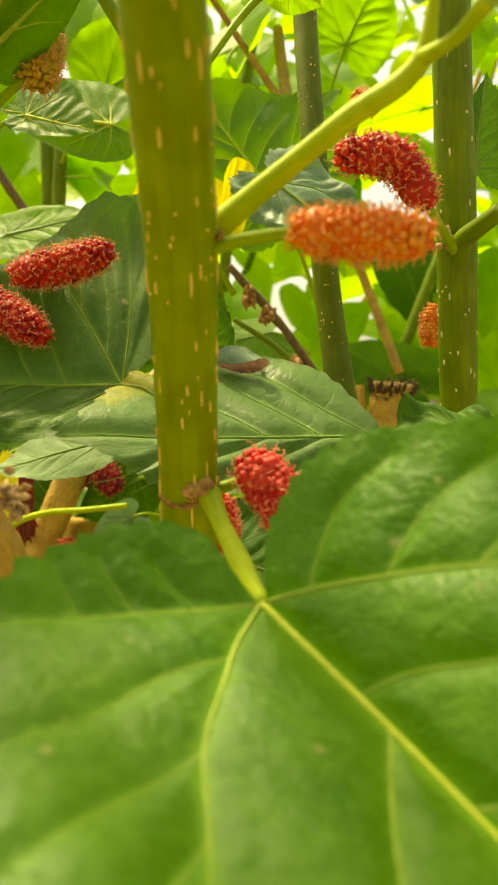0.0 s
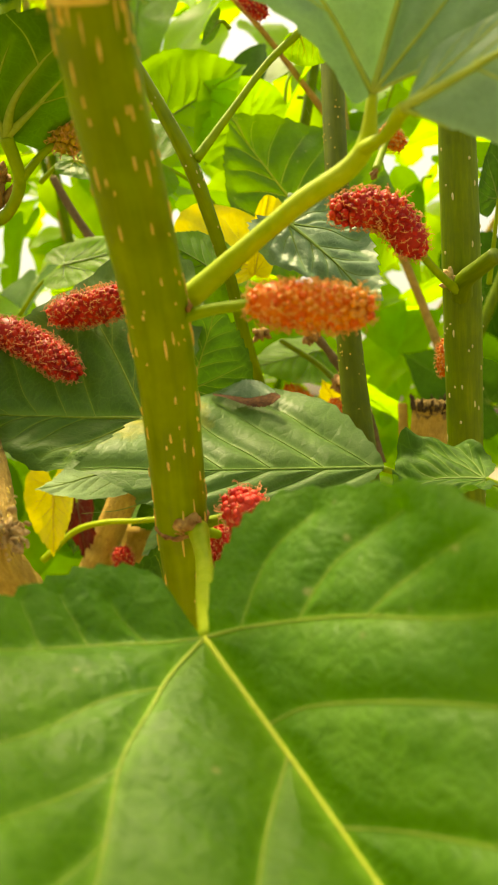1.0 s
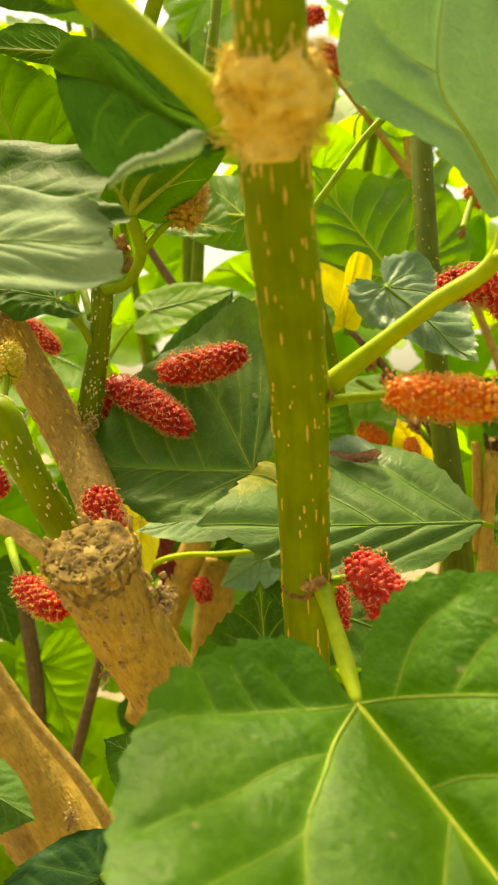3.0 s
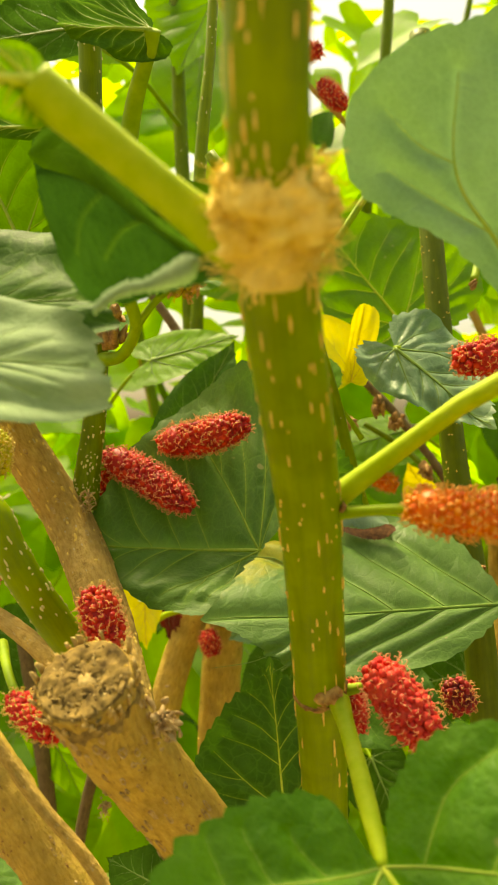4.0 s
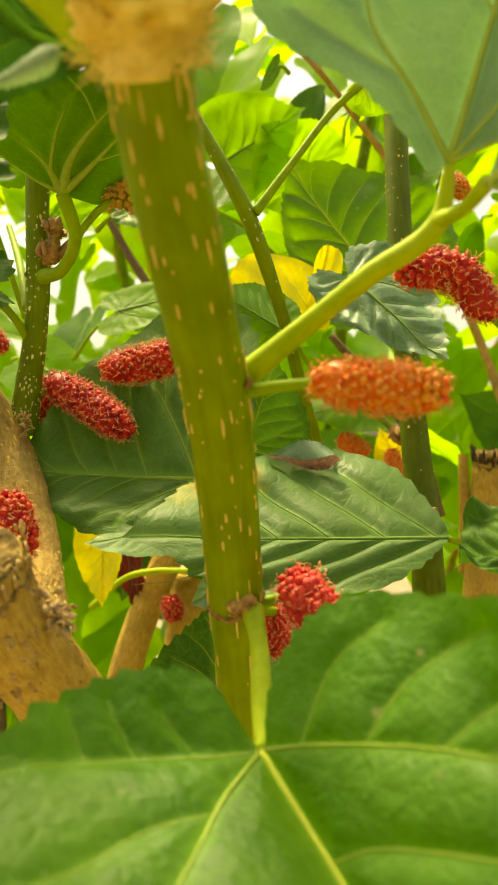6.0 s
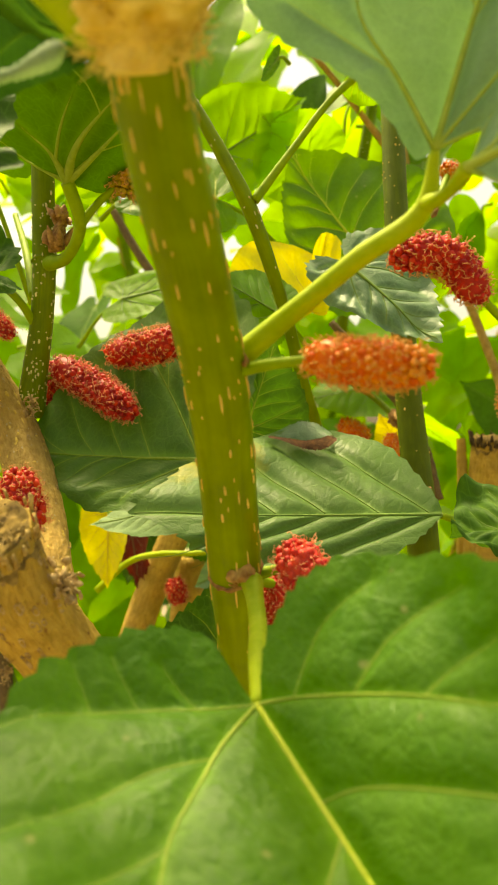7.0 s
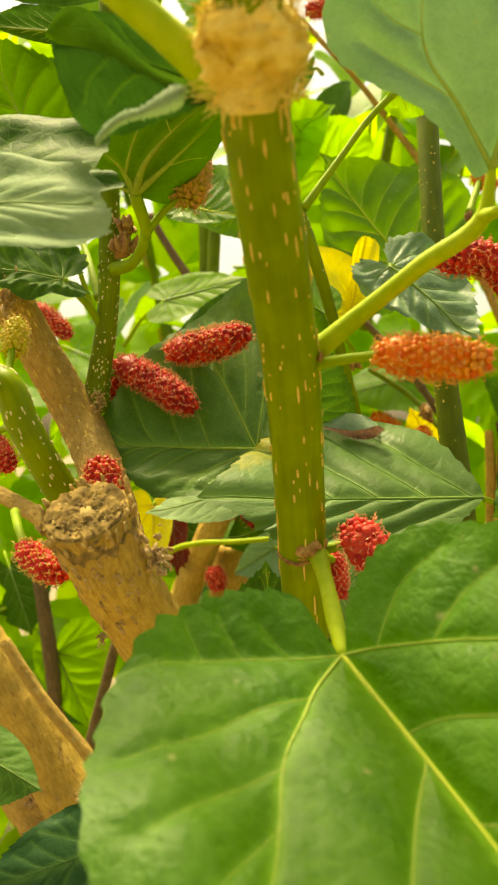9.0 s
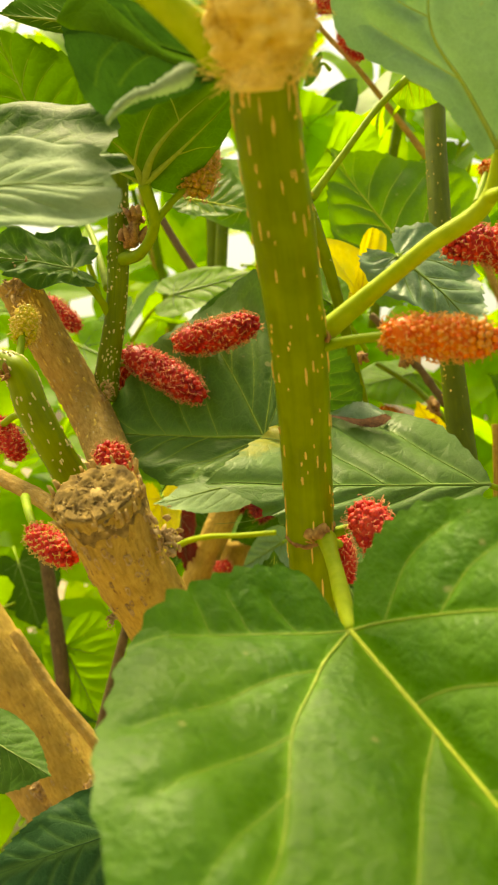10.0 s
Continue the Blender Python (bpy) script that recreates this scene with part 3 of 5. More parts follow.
    o = np.argsort(ang)
    for pts, w, order in lines:
        if fine == 0 and (order > 1 or w < 0.33):
            continue
        q = spline(pts, 24 if order == 0 else 14)
        q += np.stack([np.zeros(len(q)), np.sin(np.linspace(0, 9, len(q)) + ph[3] + w * 9) * 0.004], 1) * (np.linspace(0, 1, len(q)) ** 0.5)[:, None]
        lim = np.interp(np.arctan2(q[:, 1], q[:, 0]), ang[o], reach[o])
        if not veins:
            q = q * np.minimum(1, 0.95 * lim / (np.linalg.norm(q, axis=1) + 1e-9))[:, None]
        x = place(q, 0.35 * thick * w + 0.05 * quilt)
        r0 = thick * w
        v, f, u = tube(x, [r0 * (1.7 if tuple(pts[0]) == (0, 0) else 1.0), r0 * 0.7, r0 * 0.25], len(q) + 10, 6)
        tone = vein if not isinstance(vein, tuple) else vein[0] if order == 0 else vein[1]
        part("midrib" if order == 0 else "vein", v, f, tone, blade)
    if petiole is None and fine > 0:
        away = np.array((0.0, 0.25, -0.35))
        petiole = [base - m * 0.6 * min(L, 0.05) + away * min(L, 0.05), base - m * 0.25 * min(L, 0.05) + away * 0.25 * min(L, 0.05)]
        pet_r = 0.0008
    if petiole:
        pts = list(petiole) + [tuple(base)]
        v, f, u = tube(pts, [pet_r * 1.35, pet_r, pet_r, pet_r * pet_end], 36, 12)
        part("petiole", v, f, pet_mat or PETIOLE, e, uv=u)
    return e


def drupelet_mesh(name, mat):
    bm = bmesh.new()
    bmesh.ops.create_icosphere(bm, subdivisions=1, radius=1.0)
    for v in bm.verts:
        v.co.z *= 1.12
    for f in bm.faces:
        f.smooth = True
    me = bpy.data.meshes.new(name)
    bm.to_mesh(me)
    bm.free()
    me.materials.append(mat)
    return me


DRUPES = {k: drupelet_mesh("drupelet", mt) for k, mt in (("red", DRUPE_RED), ("bright", DRUPE_BRIGHT), ("orange", DRUPE_ORANGE), ("dark", DRUPE_DARK), ("green", DRUPE_GREEN), ("lime", DRUPE_LIME))}
CORES = {"red": DRUPE_RED, "bright": DRUPE_BRIGHT, "orange": DRUPE_ORANGE, "dark": DRUPE_DARK, "green": DRUPE_GREEN, "lime": DRUPE_LIME}


def berry(line, r, tone, label, style=STYLE_TAN, stalk=None, seed=1, hair=1.0, stalk_r=0.0011, grain=0.2, hairs=4, group="mulberries"):
    """A mulberry: drupelets packed round a core along a line, each with withered styles, and a stalk."""
    rng = random.Random(seed)
    path = spline(line, 60)
    ln = np.linalg.norm(np.diff(path, axis=0), axis=1).sum()
    tan, A, B = frames_along(path)
    mid = path[30]
    e = thing("mulberry", mid, label, "mulberry", group)
    ext = r * 0.75
    total = ln + 2 * ext
    d = grain * r
    prof = lambda s: r * 0.72 * math.sqrt(max(0.02, 1 - abs(2 * s - 1) ** 3.2))
    core_pts = [path[0] - tan[0] * ext * 0.8] + list(path[::12]) + [path[-1] + tan[-1] * ext * 0.8]
    v, f, u = tube(core_pts, [r * 0.3] + [r * 0.78] * len(path[::12]) + [r * 0.25], 24, 12)
    part("core", v, f, CORES[tone], e)
    rows = max(3, int(round(total / (d * 1.45))))
    hair_pieces = []
    for i in range(rows):
        s = (i + 0.5) / rows
        x = s * total - ext
        k = min(59, max(0, int(x / max(ln, 1e-6) * 59)))
        c = path[k] + tan[k] * (x - min(max(x, 0), ln))
        pr = prof(s)
        n = max(1, int(round(2 * math.pi * pr / (d * 1.75))))
        for j in range(n):
            a = 2 * math.pi * (j + 0.5 * (i % 2) + rng.uniform(-0.2, 0.2)) / n
            out = A[k] * math.cos(a) + B[k] * math.sin(a)
            lean = (2 * s - 1) ** 3
            nrm = out + tan[k] * lean * 1.2
            nrm /= np.linalg.norm(nrm)
            size = d * rng.uniform(0.92, 1.26)
            p = c + out * (pr + rng.uniform(-0.05, 0.06) * r) + tan[k] * rng.uniform(-0.15, 0.15) * d
            o = new("drupelet", DRUPES[tone])
            o.parent = e
            rot = Vector(nrm).to_track_quat("Z", "Y")
            o.matrix_basis = Matrix.LocRotScale(Vector(p - mid), rot, (size, size, size * 0.85))
            for h in range(hairs):
                if rng.random() > hair:
                    continue
                st = p + nrm * size * 0.95
                sw = np.array([rng.gauss(0, 1) for _ in range(3)])
                sw -= nrm * (sw @ nrm) * 0.6
                sw /= np.linalg.norm(sw) + 1e-9
                hl = r * rng.uniform(0.10, 0.27)
                e2 = st + nrm * hl * 0.6 + sw * hl * 0.35
                bi = np.cross(nrm, sw) * rng.uniform(-0.5, 0.5)
                e3 = e2 + sw * hl * 0.5 + (bi * 0.5 - nrm * rng.uniform(-0.3, 0.4)) * hl
                e4 = e3 + (bi - sw * 0.1 - nrm * rng.uniform(0.1, 0.4)) * hl * 0.6
                hair_pieces.append(tube([st - nrm * size * 0.2, e2, e3, e4], [0.00010, 0.00009, 0.00008, 0.00004], 8, 4))
    if hair_pieces:
        v, f, u = join(hair_pieces)
        part("style_fuzz", v, f, style, e, "dry curled styles", kind="stuff")
    if stalk:
        v, f, u = tube(list(stalk) + [tuple(path[0])], [stalk_r * 1.3] + [stalk_r] * len(stalk), 16, 8)
        part("stalk", v, f, PETIOLE, e)
    return e


def shoot(name, pts, radii, mat, label, lent=0, lmat=None, seed=1, n=60, sides=18, rough=0.02, span=(0.02, 0.98), length=(0.0010, 0.0026), width=0.00045,
          ring=(), category="stem", detail=260.0):
    e = thing(name, pts[0], label, category)
    stem_part("stem", pts, radii, mat, e, n, sides, rough, seed, detail=detail)
    if lent:
        v, f, u = lenticels(pts, radii, lent, seed, length, width, span, ring)
        part("corky_speckling", v, f, lmat or LENTICEL, e, "corky tan specks", kind="stuff")
    return e


def flake(rng, p, way, size):
    """One bent, torn scale of dry bark, with its thickness."""
    d = np.array([rng.gauss(0, 1) for _ in range(3)]) + np.array(way) * 0.8
    d /= np.linalg.norm(d)
    w = np.cross(d, [rng.gauss(0, 1) for _ in range(3)])
    w /= np.linalg.norm(w) + 1e-9
    n = np.cross(d, w)
    l, wd, th = size * rng.uniform(0.4, 1.1), size * rng.uniform(0.12, 0.34), size * rng.uniform(0.03, 0.07)
    rows = []
    for k, q in enumerate((0.0, 0.4, 0.75, 1.0)):
        c = p + d * l * (q - 0.3) + n * l * 0.3 * q * q
        g = wd * (0.7, 1.0, 0.8, 0.3)[k]
        rows.append([c - w * g * rng.uniform(0.6, 1.2), c + w * g * rng.uniform(0.6, 1.2)])
    V = [x + n * h for h in (th, -th) for row in rows for x in row]
    F = [(2 * k, 2 * k + 1, 2 * k + 3, 2 * k + 2) for k in range(3)] + [(8 + 2 * k + 2, 8 + 2 * k + 3, 8 + 2 * k + 1, 8 + 2 * k) for k in range(3)]
    F += [(2 * k + 2, 2 * k + 10, 2 * k + 8, 2 * k) for k in range(3)] + [(2 * k + 1, 2 * k + 9, 2 * k + 11, 2 * k + 3) for k in range(3)] + [(0, 8, 9, 1), (6, 7, 15, 14)]
    return V, F, [(0, 0)] * 16


def twig(pts, radii, mat, label, seed=1, rough=0.04, name="twig", lent=0):
    return shoot(name, pts, radii, mat, label, 40 if name == "thin_stem" else lent, LENTICEL_PALE, seed, 40, 10, rough, category=name, length=(0.0006, 0.0012), width=0.00025)


def strip(upper, lower, bulge, seed, n=60, m=9, rag=0.0):
    """A turned or torn piece of leaf between two edges, arched towards the front, with uneven edges."""
    a, b = spline(upper, n), spline(lower, n)
    off = Vector((seed * 1.7, 0, 0))
    V, U = [], []
    for i in range(n):
        cut = rag * noise.noise(Vector((i * 0.9, seed, 0))) + 0.5 * rag * noise.noise(Vector((i * 0.31, seed, 4)))
        w = np.linalg.norm(b[i] - a[i])
        for k in range(m):
            q = k / (m - 1)
            p = a[i] * (1 - q) + b[i] * q
            h = min(bulge, 0.3 * w) * math.sin(math.pi * q) + 0.0005 * noise.noise(Vector(p * 220) + off)
            V.append(p + np.array((0, -h, 0)) + (b[i] - a[i]) / (w + 1e-9) * cut * (q - 0.5))
            U.append((float(np.linalg.norm(a[i] - a[0])) + seed, q * w))
    F = [(i * m + k, i * m + k + 1, i * m + m + k + 1, i * m + m + k) for i in range(n - 1) for k in range(m - 1)]
    return V, F, U


# ---- the ground ----
def ground():
    n = 60
    V = [((i / n - 0.5) * 2, (j / n - 0.5) * 2) for i in range(n + 1) for j in range(n + 1)]
    V = [(math.copysign(abs(x) ** 4, x) * 600, math.copysign(abs(y) ** 4, y) * 600) for x, y in V]
    V = [(x, y, 0.02 * noise.noise(Vector((x * 2, y * 2, 0))) if abs(x) + abs(y) < 20 else 0.0) for x, y in V]
    F = [(i * (n + 1) + j, (i + 1) * (n + 1) + j, (i + 1) * (n + 1) + j + 1, i * (n + 1) + j + 1) for i in range(n) for j in range(n)]
    me = bpy.data.meshes.new("ground")
    me.from_pydata(V, [], F)
    me.materials.append(SOIL)
    tagged(new("ground", me), "brown bare soil under the mulberry bushes", "ground", kind="structure")


ground()

# ---- the main shoot ----
MAIN = [(-0.03, 0.34, 0.0), (-0.02, 0.27, 0.36), (-0.0121, 0.2050, 0.5433), (-0.0112, 0.1760, 0.5890), (-0.0106, 0.1470, 0.6305), (-0.0105, 0.1190, 0.6524), (-0.0108, 0.1030, 0.6650), (-0.0105, 0.0935, 0.6754), (-0.0102, 0.0860, 0.6840), (-0.0085, 0.0740, 0.7060)]
MAIN_R = [0.0072, 0.0063, 0.0055, 0.0057, 0.0059, 0.0058, 0.0055, 0.0053, 0.0051, 0.005]
main = shoot("mulberry_shoot", MAIN, MAIN_R, STEM_GREEN, "olive green mulberry shoot with tan corky specks", 300, LENTICEL, 3, 150, 24, 0.012, (0.22, 0.97), (0.0014, 0.0062), 0.00025, ring=(0.455,))


def node_collar(parent, at, axis, r, mat, seed, label, bud=None):
    """A ragged ring of bark under a bud, where a leaf stalk joins a stem."""
    rng = random.Random(seed)
    ax = np.array(Vector(axis).normalized())
    at = np.array(at)
    t = np.array(Vector(ax).orthogonal().normalized())
    s = np.cross(ax, t)
    V, F, m = [], [], 36
    for k, (h, g) in enumerate(((-0.0005, 0.97), (-0.0004, 1.06), (0.0, 1.09), (0.0004, 1.05), (0.0005, 0.96))):
        for j in range(m):
            a = 2 * math.pi * j / m
            rr = r * (g + rng.uniform(-0.03, 0.035))
            V.append(at + ax * (h + rng.uniform(-0.0003, 0.0003) + 0.001 * math.sin(a + seed)) + (t * math.cos(a) + s * math.sin(a)) * rr)
    for k in range(4):
        F += [(k * m + j, k * m + (j + 1) % m, (k + 1) * m + (j + 1) % m, (k + 1) * m + j) for j in range(m)]
    return part("node_collar", V, F, mat, parent, label)


def scales(parent, at, way, size, count, seed, mat, name="bud_scale"):
    """A bud of overlapping pointed scales."""
    rng = random.Random(seed)
    at, way = np.array(at), np.array(Vector(way).normalized())
    for i in range(count):
        d = np.array([rng.gauss(0, 0.5) for _ in range(3)]) + way
        d /= np.linalg.norm(d)
        s0 = at + np.array([rng.gauss(0, 0.22) for _ in range(3)]) * size
        v, f, u = tube([s0, s0 + d * size * 0.5, s0 + d * size * rng.uniform(0.7, 1.1)], [size * 0.24, size * 0.2, size * 0.03], 7, 6, 0.15, i)
        part(name, v, f, mat, parent, "brown papery bud scale")


MAIN_AXIS = Vector((-0.0106, 0.1470, 0.6305)) - Vector((-0.0112, 0.1760, 0.5890))
node_collar(main, (-0.0111, 0.1735, 0.5925), MAIN_AXIS, 0.0056, HUSK, 2, "brown ragged leaf scar ring")


def scar_lip(parent, at, axis, r, way, spread, width, mat, seed, label):
    """A wrinkled lip of bark that hugs the front of a stem over a leaf stalk, with a few dry scales in it."""
    rng = random.Random(seed)
    ax, d0 = np.array(Vector(axis).normalized()), np.array(way, dtype=float)
    d0 = d0 - ax * (d0 @ ax)
    d0 /= np.linalg.norm(d0)
    s0 = np.cross(ax, d0)
    arc = [np.array(at) + (d0 * math.cos(q) + s0 * math.sin(q)) * r * 1.02 + ax * 0.0011 * (1 - (q / spread) ** 2) for q in np.linspace(-spread, spread, 7)]
    v, f, u = tube(arc, [width * g for g in (0.15, 0.6, 0.95, 1.0, 0.95, 0.6, 0.15)], 44, 12, 0.5, seed, True, 420.0)
    lip = part("leaf_scar", v, f, mat, parent, label, uv=u)
    for k in range(9):
        q = rng.uniform(-0.7, 0.7) * spread
        d = d0 * math.cos(q) + s0 * math.sin(q)
        v, f, u = flake(rng, np.array(at) + d * (r + width * 0.7) + ax * rng.uniform(-0.0005, 0.0016), ax * 0.8 + d * 0.3, 0.0024)
        part("bud_scale", v, f, mat, lip, "brown papery bud scale")


scar_lip(main, (-0.0110, 0.1722, 0.5945), MAIN_AXIS, 0.0053, (0.42, -1.0, -0.2), 0.60, 0.0021, SCAR, 4, "brown wrinkled leaf scar with dry scales")
scales(main, (-0.0044, 0.1410, 0.6345), (0.6, -0.2, 0.7), 0.0017, 5, 6, HUSK)


def fibre_knot(parent, at, axis, r, height, seed):
    """A swollen node wrapped in loose yellow fibres."""
    rng = random.Random(seed)
    ax = np.array(Vector(axis).normalized())
    at = np.array(at)
    t = np.array(Vector(ax).orthogonal().normalized())
    s = np.cross(ax, t)
    v, f, u = tube([at - ax * height * 0.55, at - ax * height * 0.3, at, at + ax * height * 0.3, at + ax * height * 0.55], [r * 0.85, r * 1.22, r * 1.42, r * 1.28, r * 0.85], 48, 44, 0.34, seed, True, 240.0)
    part("swollen_node", v, f, FIBRE, parent, "swollen yellow fuzzy node")
    pieces = []
    for i in range(900):
        a = rng.uniform(0, 2 * math.pi)
        d = t * math.cos(a) + s * math.sin(a)
        p = at + ax * height * rng.uniform(-0.5, 0.5) + d * r * rng.uniform(1.1, 1.36)
        w = np.array([rng.gauss(0, 1) for _ in range(3)])
        w /= np.linalg.norm(w)
        l = rng.uniform(0.0008, 0.0030)
        pieces.append(tube([p, p + d * l * 0.4 + w * l * 0.5, p + d * l * 0.5 + w * l], [0.00012, 0.00009, 0.00004], 5, 4))
    v, f, u = join(pieces)
    part("fibre_wrap", v, f, FIBRE, parent, "loose yellow fibres", kind="stuff")


fibre_knot(main, MAIN[7], (0.0, -0.5, 0.85), 0.0056, 0.0150, 8)

# ---- leaves on the main shoot ----
BIG = (0.0020, 0.1200, 0.5797)
big = np.array(BIG)
leaf(BIG, tuple(big + np.array((0.0578, -0.0844, -0.0416))), tuple(big + np.array((-0.0370, -0.0325, -0.0045))), tuple(big + np.array((0.0328, -0.0171, 0.0298))), LEAF_FRONT,
     "large fresh green mulberry leaf with pale yellow veins", (VEIN, VEIN_SOFT), [(-0.0068, 0.1690, 0.5910), (-0.0050, 0.1630, 0.5875), (-0.0008, 0.1390, 0.5822)], 0.0018, 0.08, 0.0, 0.05, 0.0012, 11, 30, 0.020, 3, 0.00030, pet_mat=PETIOLE_YELLOW, pet_end=0.62,
     droop=0.05, skew=True, shape=(BROAD_LEFT, BROAD_RIGHT), veins=BROAD_VEINS, fold=(0.55, 0.15))

RJ = (0.0281, 0.1310, 0.6678)
rj = np.array(RJ)
FORK = (0.0268, 0.1340, 0.6598)
leaf(RJ, tuple(rj + np.array((0.0205, -0.006, 0.0721))), tuple(rj + np.array((-0.0377, -0.009, 0.0209))), tuple(rj + np.array((0.034, -0.028, 0.012))), LEAF_SKY_SHEEN,
     "broad mulberry leaf with painted sky sheen on a thick stalk", VEIN_SOFT, [(-0.0068, 0.1455, 0.6352), (0.0044, 0.1417, 0.6436), (0.0156, 0.1379, 0.6518), FORK], 0.0018, 0.0, 0.0, 0.02, 0.0012, 21, 22, 0.012, 2, 0.00045, pet_mat=PETIOLE_YELLOW,
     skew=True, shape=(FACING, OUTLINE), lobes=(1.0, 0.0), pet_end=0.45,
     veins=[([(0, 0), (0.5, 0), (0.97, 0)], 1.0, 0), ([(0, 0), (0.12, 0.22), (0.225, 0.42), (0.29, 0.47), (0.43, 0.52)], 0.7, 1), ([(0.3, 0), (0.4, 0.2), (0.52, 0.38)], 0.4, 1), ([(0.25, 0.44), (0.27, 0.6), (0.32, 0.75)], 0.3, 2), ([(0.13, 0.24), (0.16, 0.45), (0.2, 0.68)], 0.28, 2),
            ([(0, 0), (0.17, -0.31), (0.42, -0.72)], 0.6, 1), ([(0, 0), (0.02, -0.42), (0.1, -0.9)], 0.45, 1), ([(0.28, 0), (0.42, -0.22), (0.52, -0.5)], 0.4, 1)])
leaf((0.0320, 0.1165, 0.6600), (0.0640, 0.0930, 0.6700), (0.0400, 0.1110, 0.6390), (0.0400, 0.1170, 0.6720), LEAF_SKY_SHEEN, "lobe of mulberry leaf with painted sky sheen, hanging on a forked stalk", VEIN_SOFT,
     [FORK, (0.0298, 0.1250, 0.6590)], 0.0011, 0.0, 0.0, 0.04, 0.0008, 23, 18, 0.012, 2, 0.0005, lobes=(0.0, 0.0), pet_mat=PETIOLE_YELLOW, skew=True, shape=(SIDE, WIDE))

leaf((-0.0388, 0.0840, 0.6909), (-0.0443, 0.0750, 0.6891), (-0.0420, 0.0800, 0.6951), (-0.0412, 0.0800, 0.6846), LEAF_MID, "green mulberry leaf on a thick yellow-green stalk", VEIN,
     [(-0.0151, 0.0960, 0.6717), (-0.0226, 0.0920, 0.6776), (-0.0313, 0.0880, 0.6848)], 0.0027, seed=22, pet_mat=PETIOLE_YELLOW)

cb, ct, ck = (np.array(p) for p in ((-0.0166, 0.0975, 0.6719), (-0.0594, 0.1340, 0.7011), (-0.0389, 0.1030, 0.6674)))
# blade coloured as if in shade; the strip below gives its sunlit half
curled = leaf(tuple(cb), tuple(ct), tuple(ck - 0.59 * (ct - cb)), (-0.0253, 0.1128, 0.6880), LEAF_DEEP_SHADE, "shade-darkened mulberry leaf curled over at its margin", LEAF_DEEP_SHADE,
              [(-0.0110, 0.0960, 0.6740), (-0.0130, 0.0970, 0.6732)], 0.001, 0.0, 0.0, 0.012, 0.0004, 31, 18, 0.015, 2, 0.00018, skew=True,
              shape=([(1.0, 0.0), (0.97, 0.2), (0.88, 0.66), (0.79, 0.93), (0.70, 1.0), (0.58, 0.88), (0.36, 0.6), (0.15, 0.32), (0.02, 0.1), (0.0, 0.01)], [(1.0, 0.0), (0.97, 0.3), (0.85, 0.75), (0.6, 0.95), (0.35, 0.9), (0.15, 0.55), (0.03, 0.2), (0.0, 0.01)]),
              veins=[([(0, 0), (0.5, 0), (0.98, 0)], 1.0, 0), ([(0.3, 0), (0.5, 0.3), (0.6, 0.6)], 0.3, 1), ([(0.55, 0), (0.7, 0.35), (0.75, 0.7)], 0.3, 1), ([(0.3, 0), (0.45, -0.4), (0.55, -0.8)], 0.35, 1), ([(0.6, 0), (0.72, -0.35), (0.8, -0.7)], 0.3, 1)])
v, f, u = strip([(-0.0582, 0.1300, 0.6993), (-0.0556, 0.1290, 0.7024), (-0.0508, 0.1270, 0.7019), (-0.0441, 0.1220, 0.6963), (-0.0369, 0.1150, 0.6880), (-0.0291, 0.1070, 0.6797), (-0.0204, 0.0975, 0.6725)],
                [(-0.0584, 0.1300, 0.6981), (-0.0547, 0.1280, 0.6952), (-0.0487, 0.1240, 0.6918), (-0.0422, 0.1190, 0.6876), (-0.0351, 0.1120, 0.6815), (-0.0278, 0.1050, 0.6760), (-0.0200, 0.0970, 0.6707)], 0.0009, 5)
# lighter green stands for sunlight on the upper half of the same leaf
part("turned_margin", v, f, LEAF_TURNED, curled, "turned-up leaf margin in a lighter, sunlit green", uv=u)
v, f, u = strip([(-0.0205, 0.0945, 0.6710), (-0.0222, 0.0945, 0.6716), (-0.0244, 0.0945, 0.6706), (-0.0277, 0.0950, 0.6689), (-0.0315, 0.0965, 0.6686), (-0.0347, 0.0980, 0.6676), (-0.0371, 0.1000, 0.6660)],
                [(-0.0204, 0.0945, 0.6704), (-0.0215, 0.0945, 0.6679), (-0.0242, 0.0945, 0.6670), (-0.0273, 0.0950, 0.6668), (-0.0312, 0.0965, 0.6666), (-0.0343, 0.0980, 0.6656), (-0.0368, 0.1000, 0.6648)], 0.0009, 8, 90, 9, 0.0016)
part("rolled_margin", v, f, LEAF_PALE_SHEEN, curled, "pale rolled leaf margin", uv=u)

leaf((-0.0881, 0.1200, 0.6616), (-0.0397, 0.1100, 0.6604), (-0.0782, 0.1280, 0.6734), (-0.0643, 0.1090, 0.6505), LEAF_PALE_SHEEN, "mulberry leaf with a pale sheen painted into its colour", VEIN_DIM,
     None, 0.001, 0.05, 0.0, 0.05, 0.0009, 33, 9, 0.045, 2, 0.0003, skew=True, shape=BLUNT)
# added blade: the fold's darker upper half, given by a darker leaf colour
leaf((-0.0969, 0.1400, 0.6715), (-0.0509, 0.1360, 0.6756), (-0.0886, 0.1520, 0.6905), (-0.0754, 0.1300, 0.6633), LEAF_DARK, "dark upper half of the folded pale leaf, built as its own leaf", VEIN_DIM,
     None, 0.001, 0.06, 0.0, 0.04, 0.0006, 35, 12, 0.02, 2, 0.0003, skew=True, shape=SQUARE)

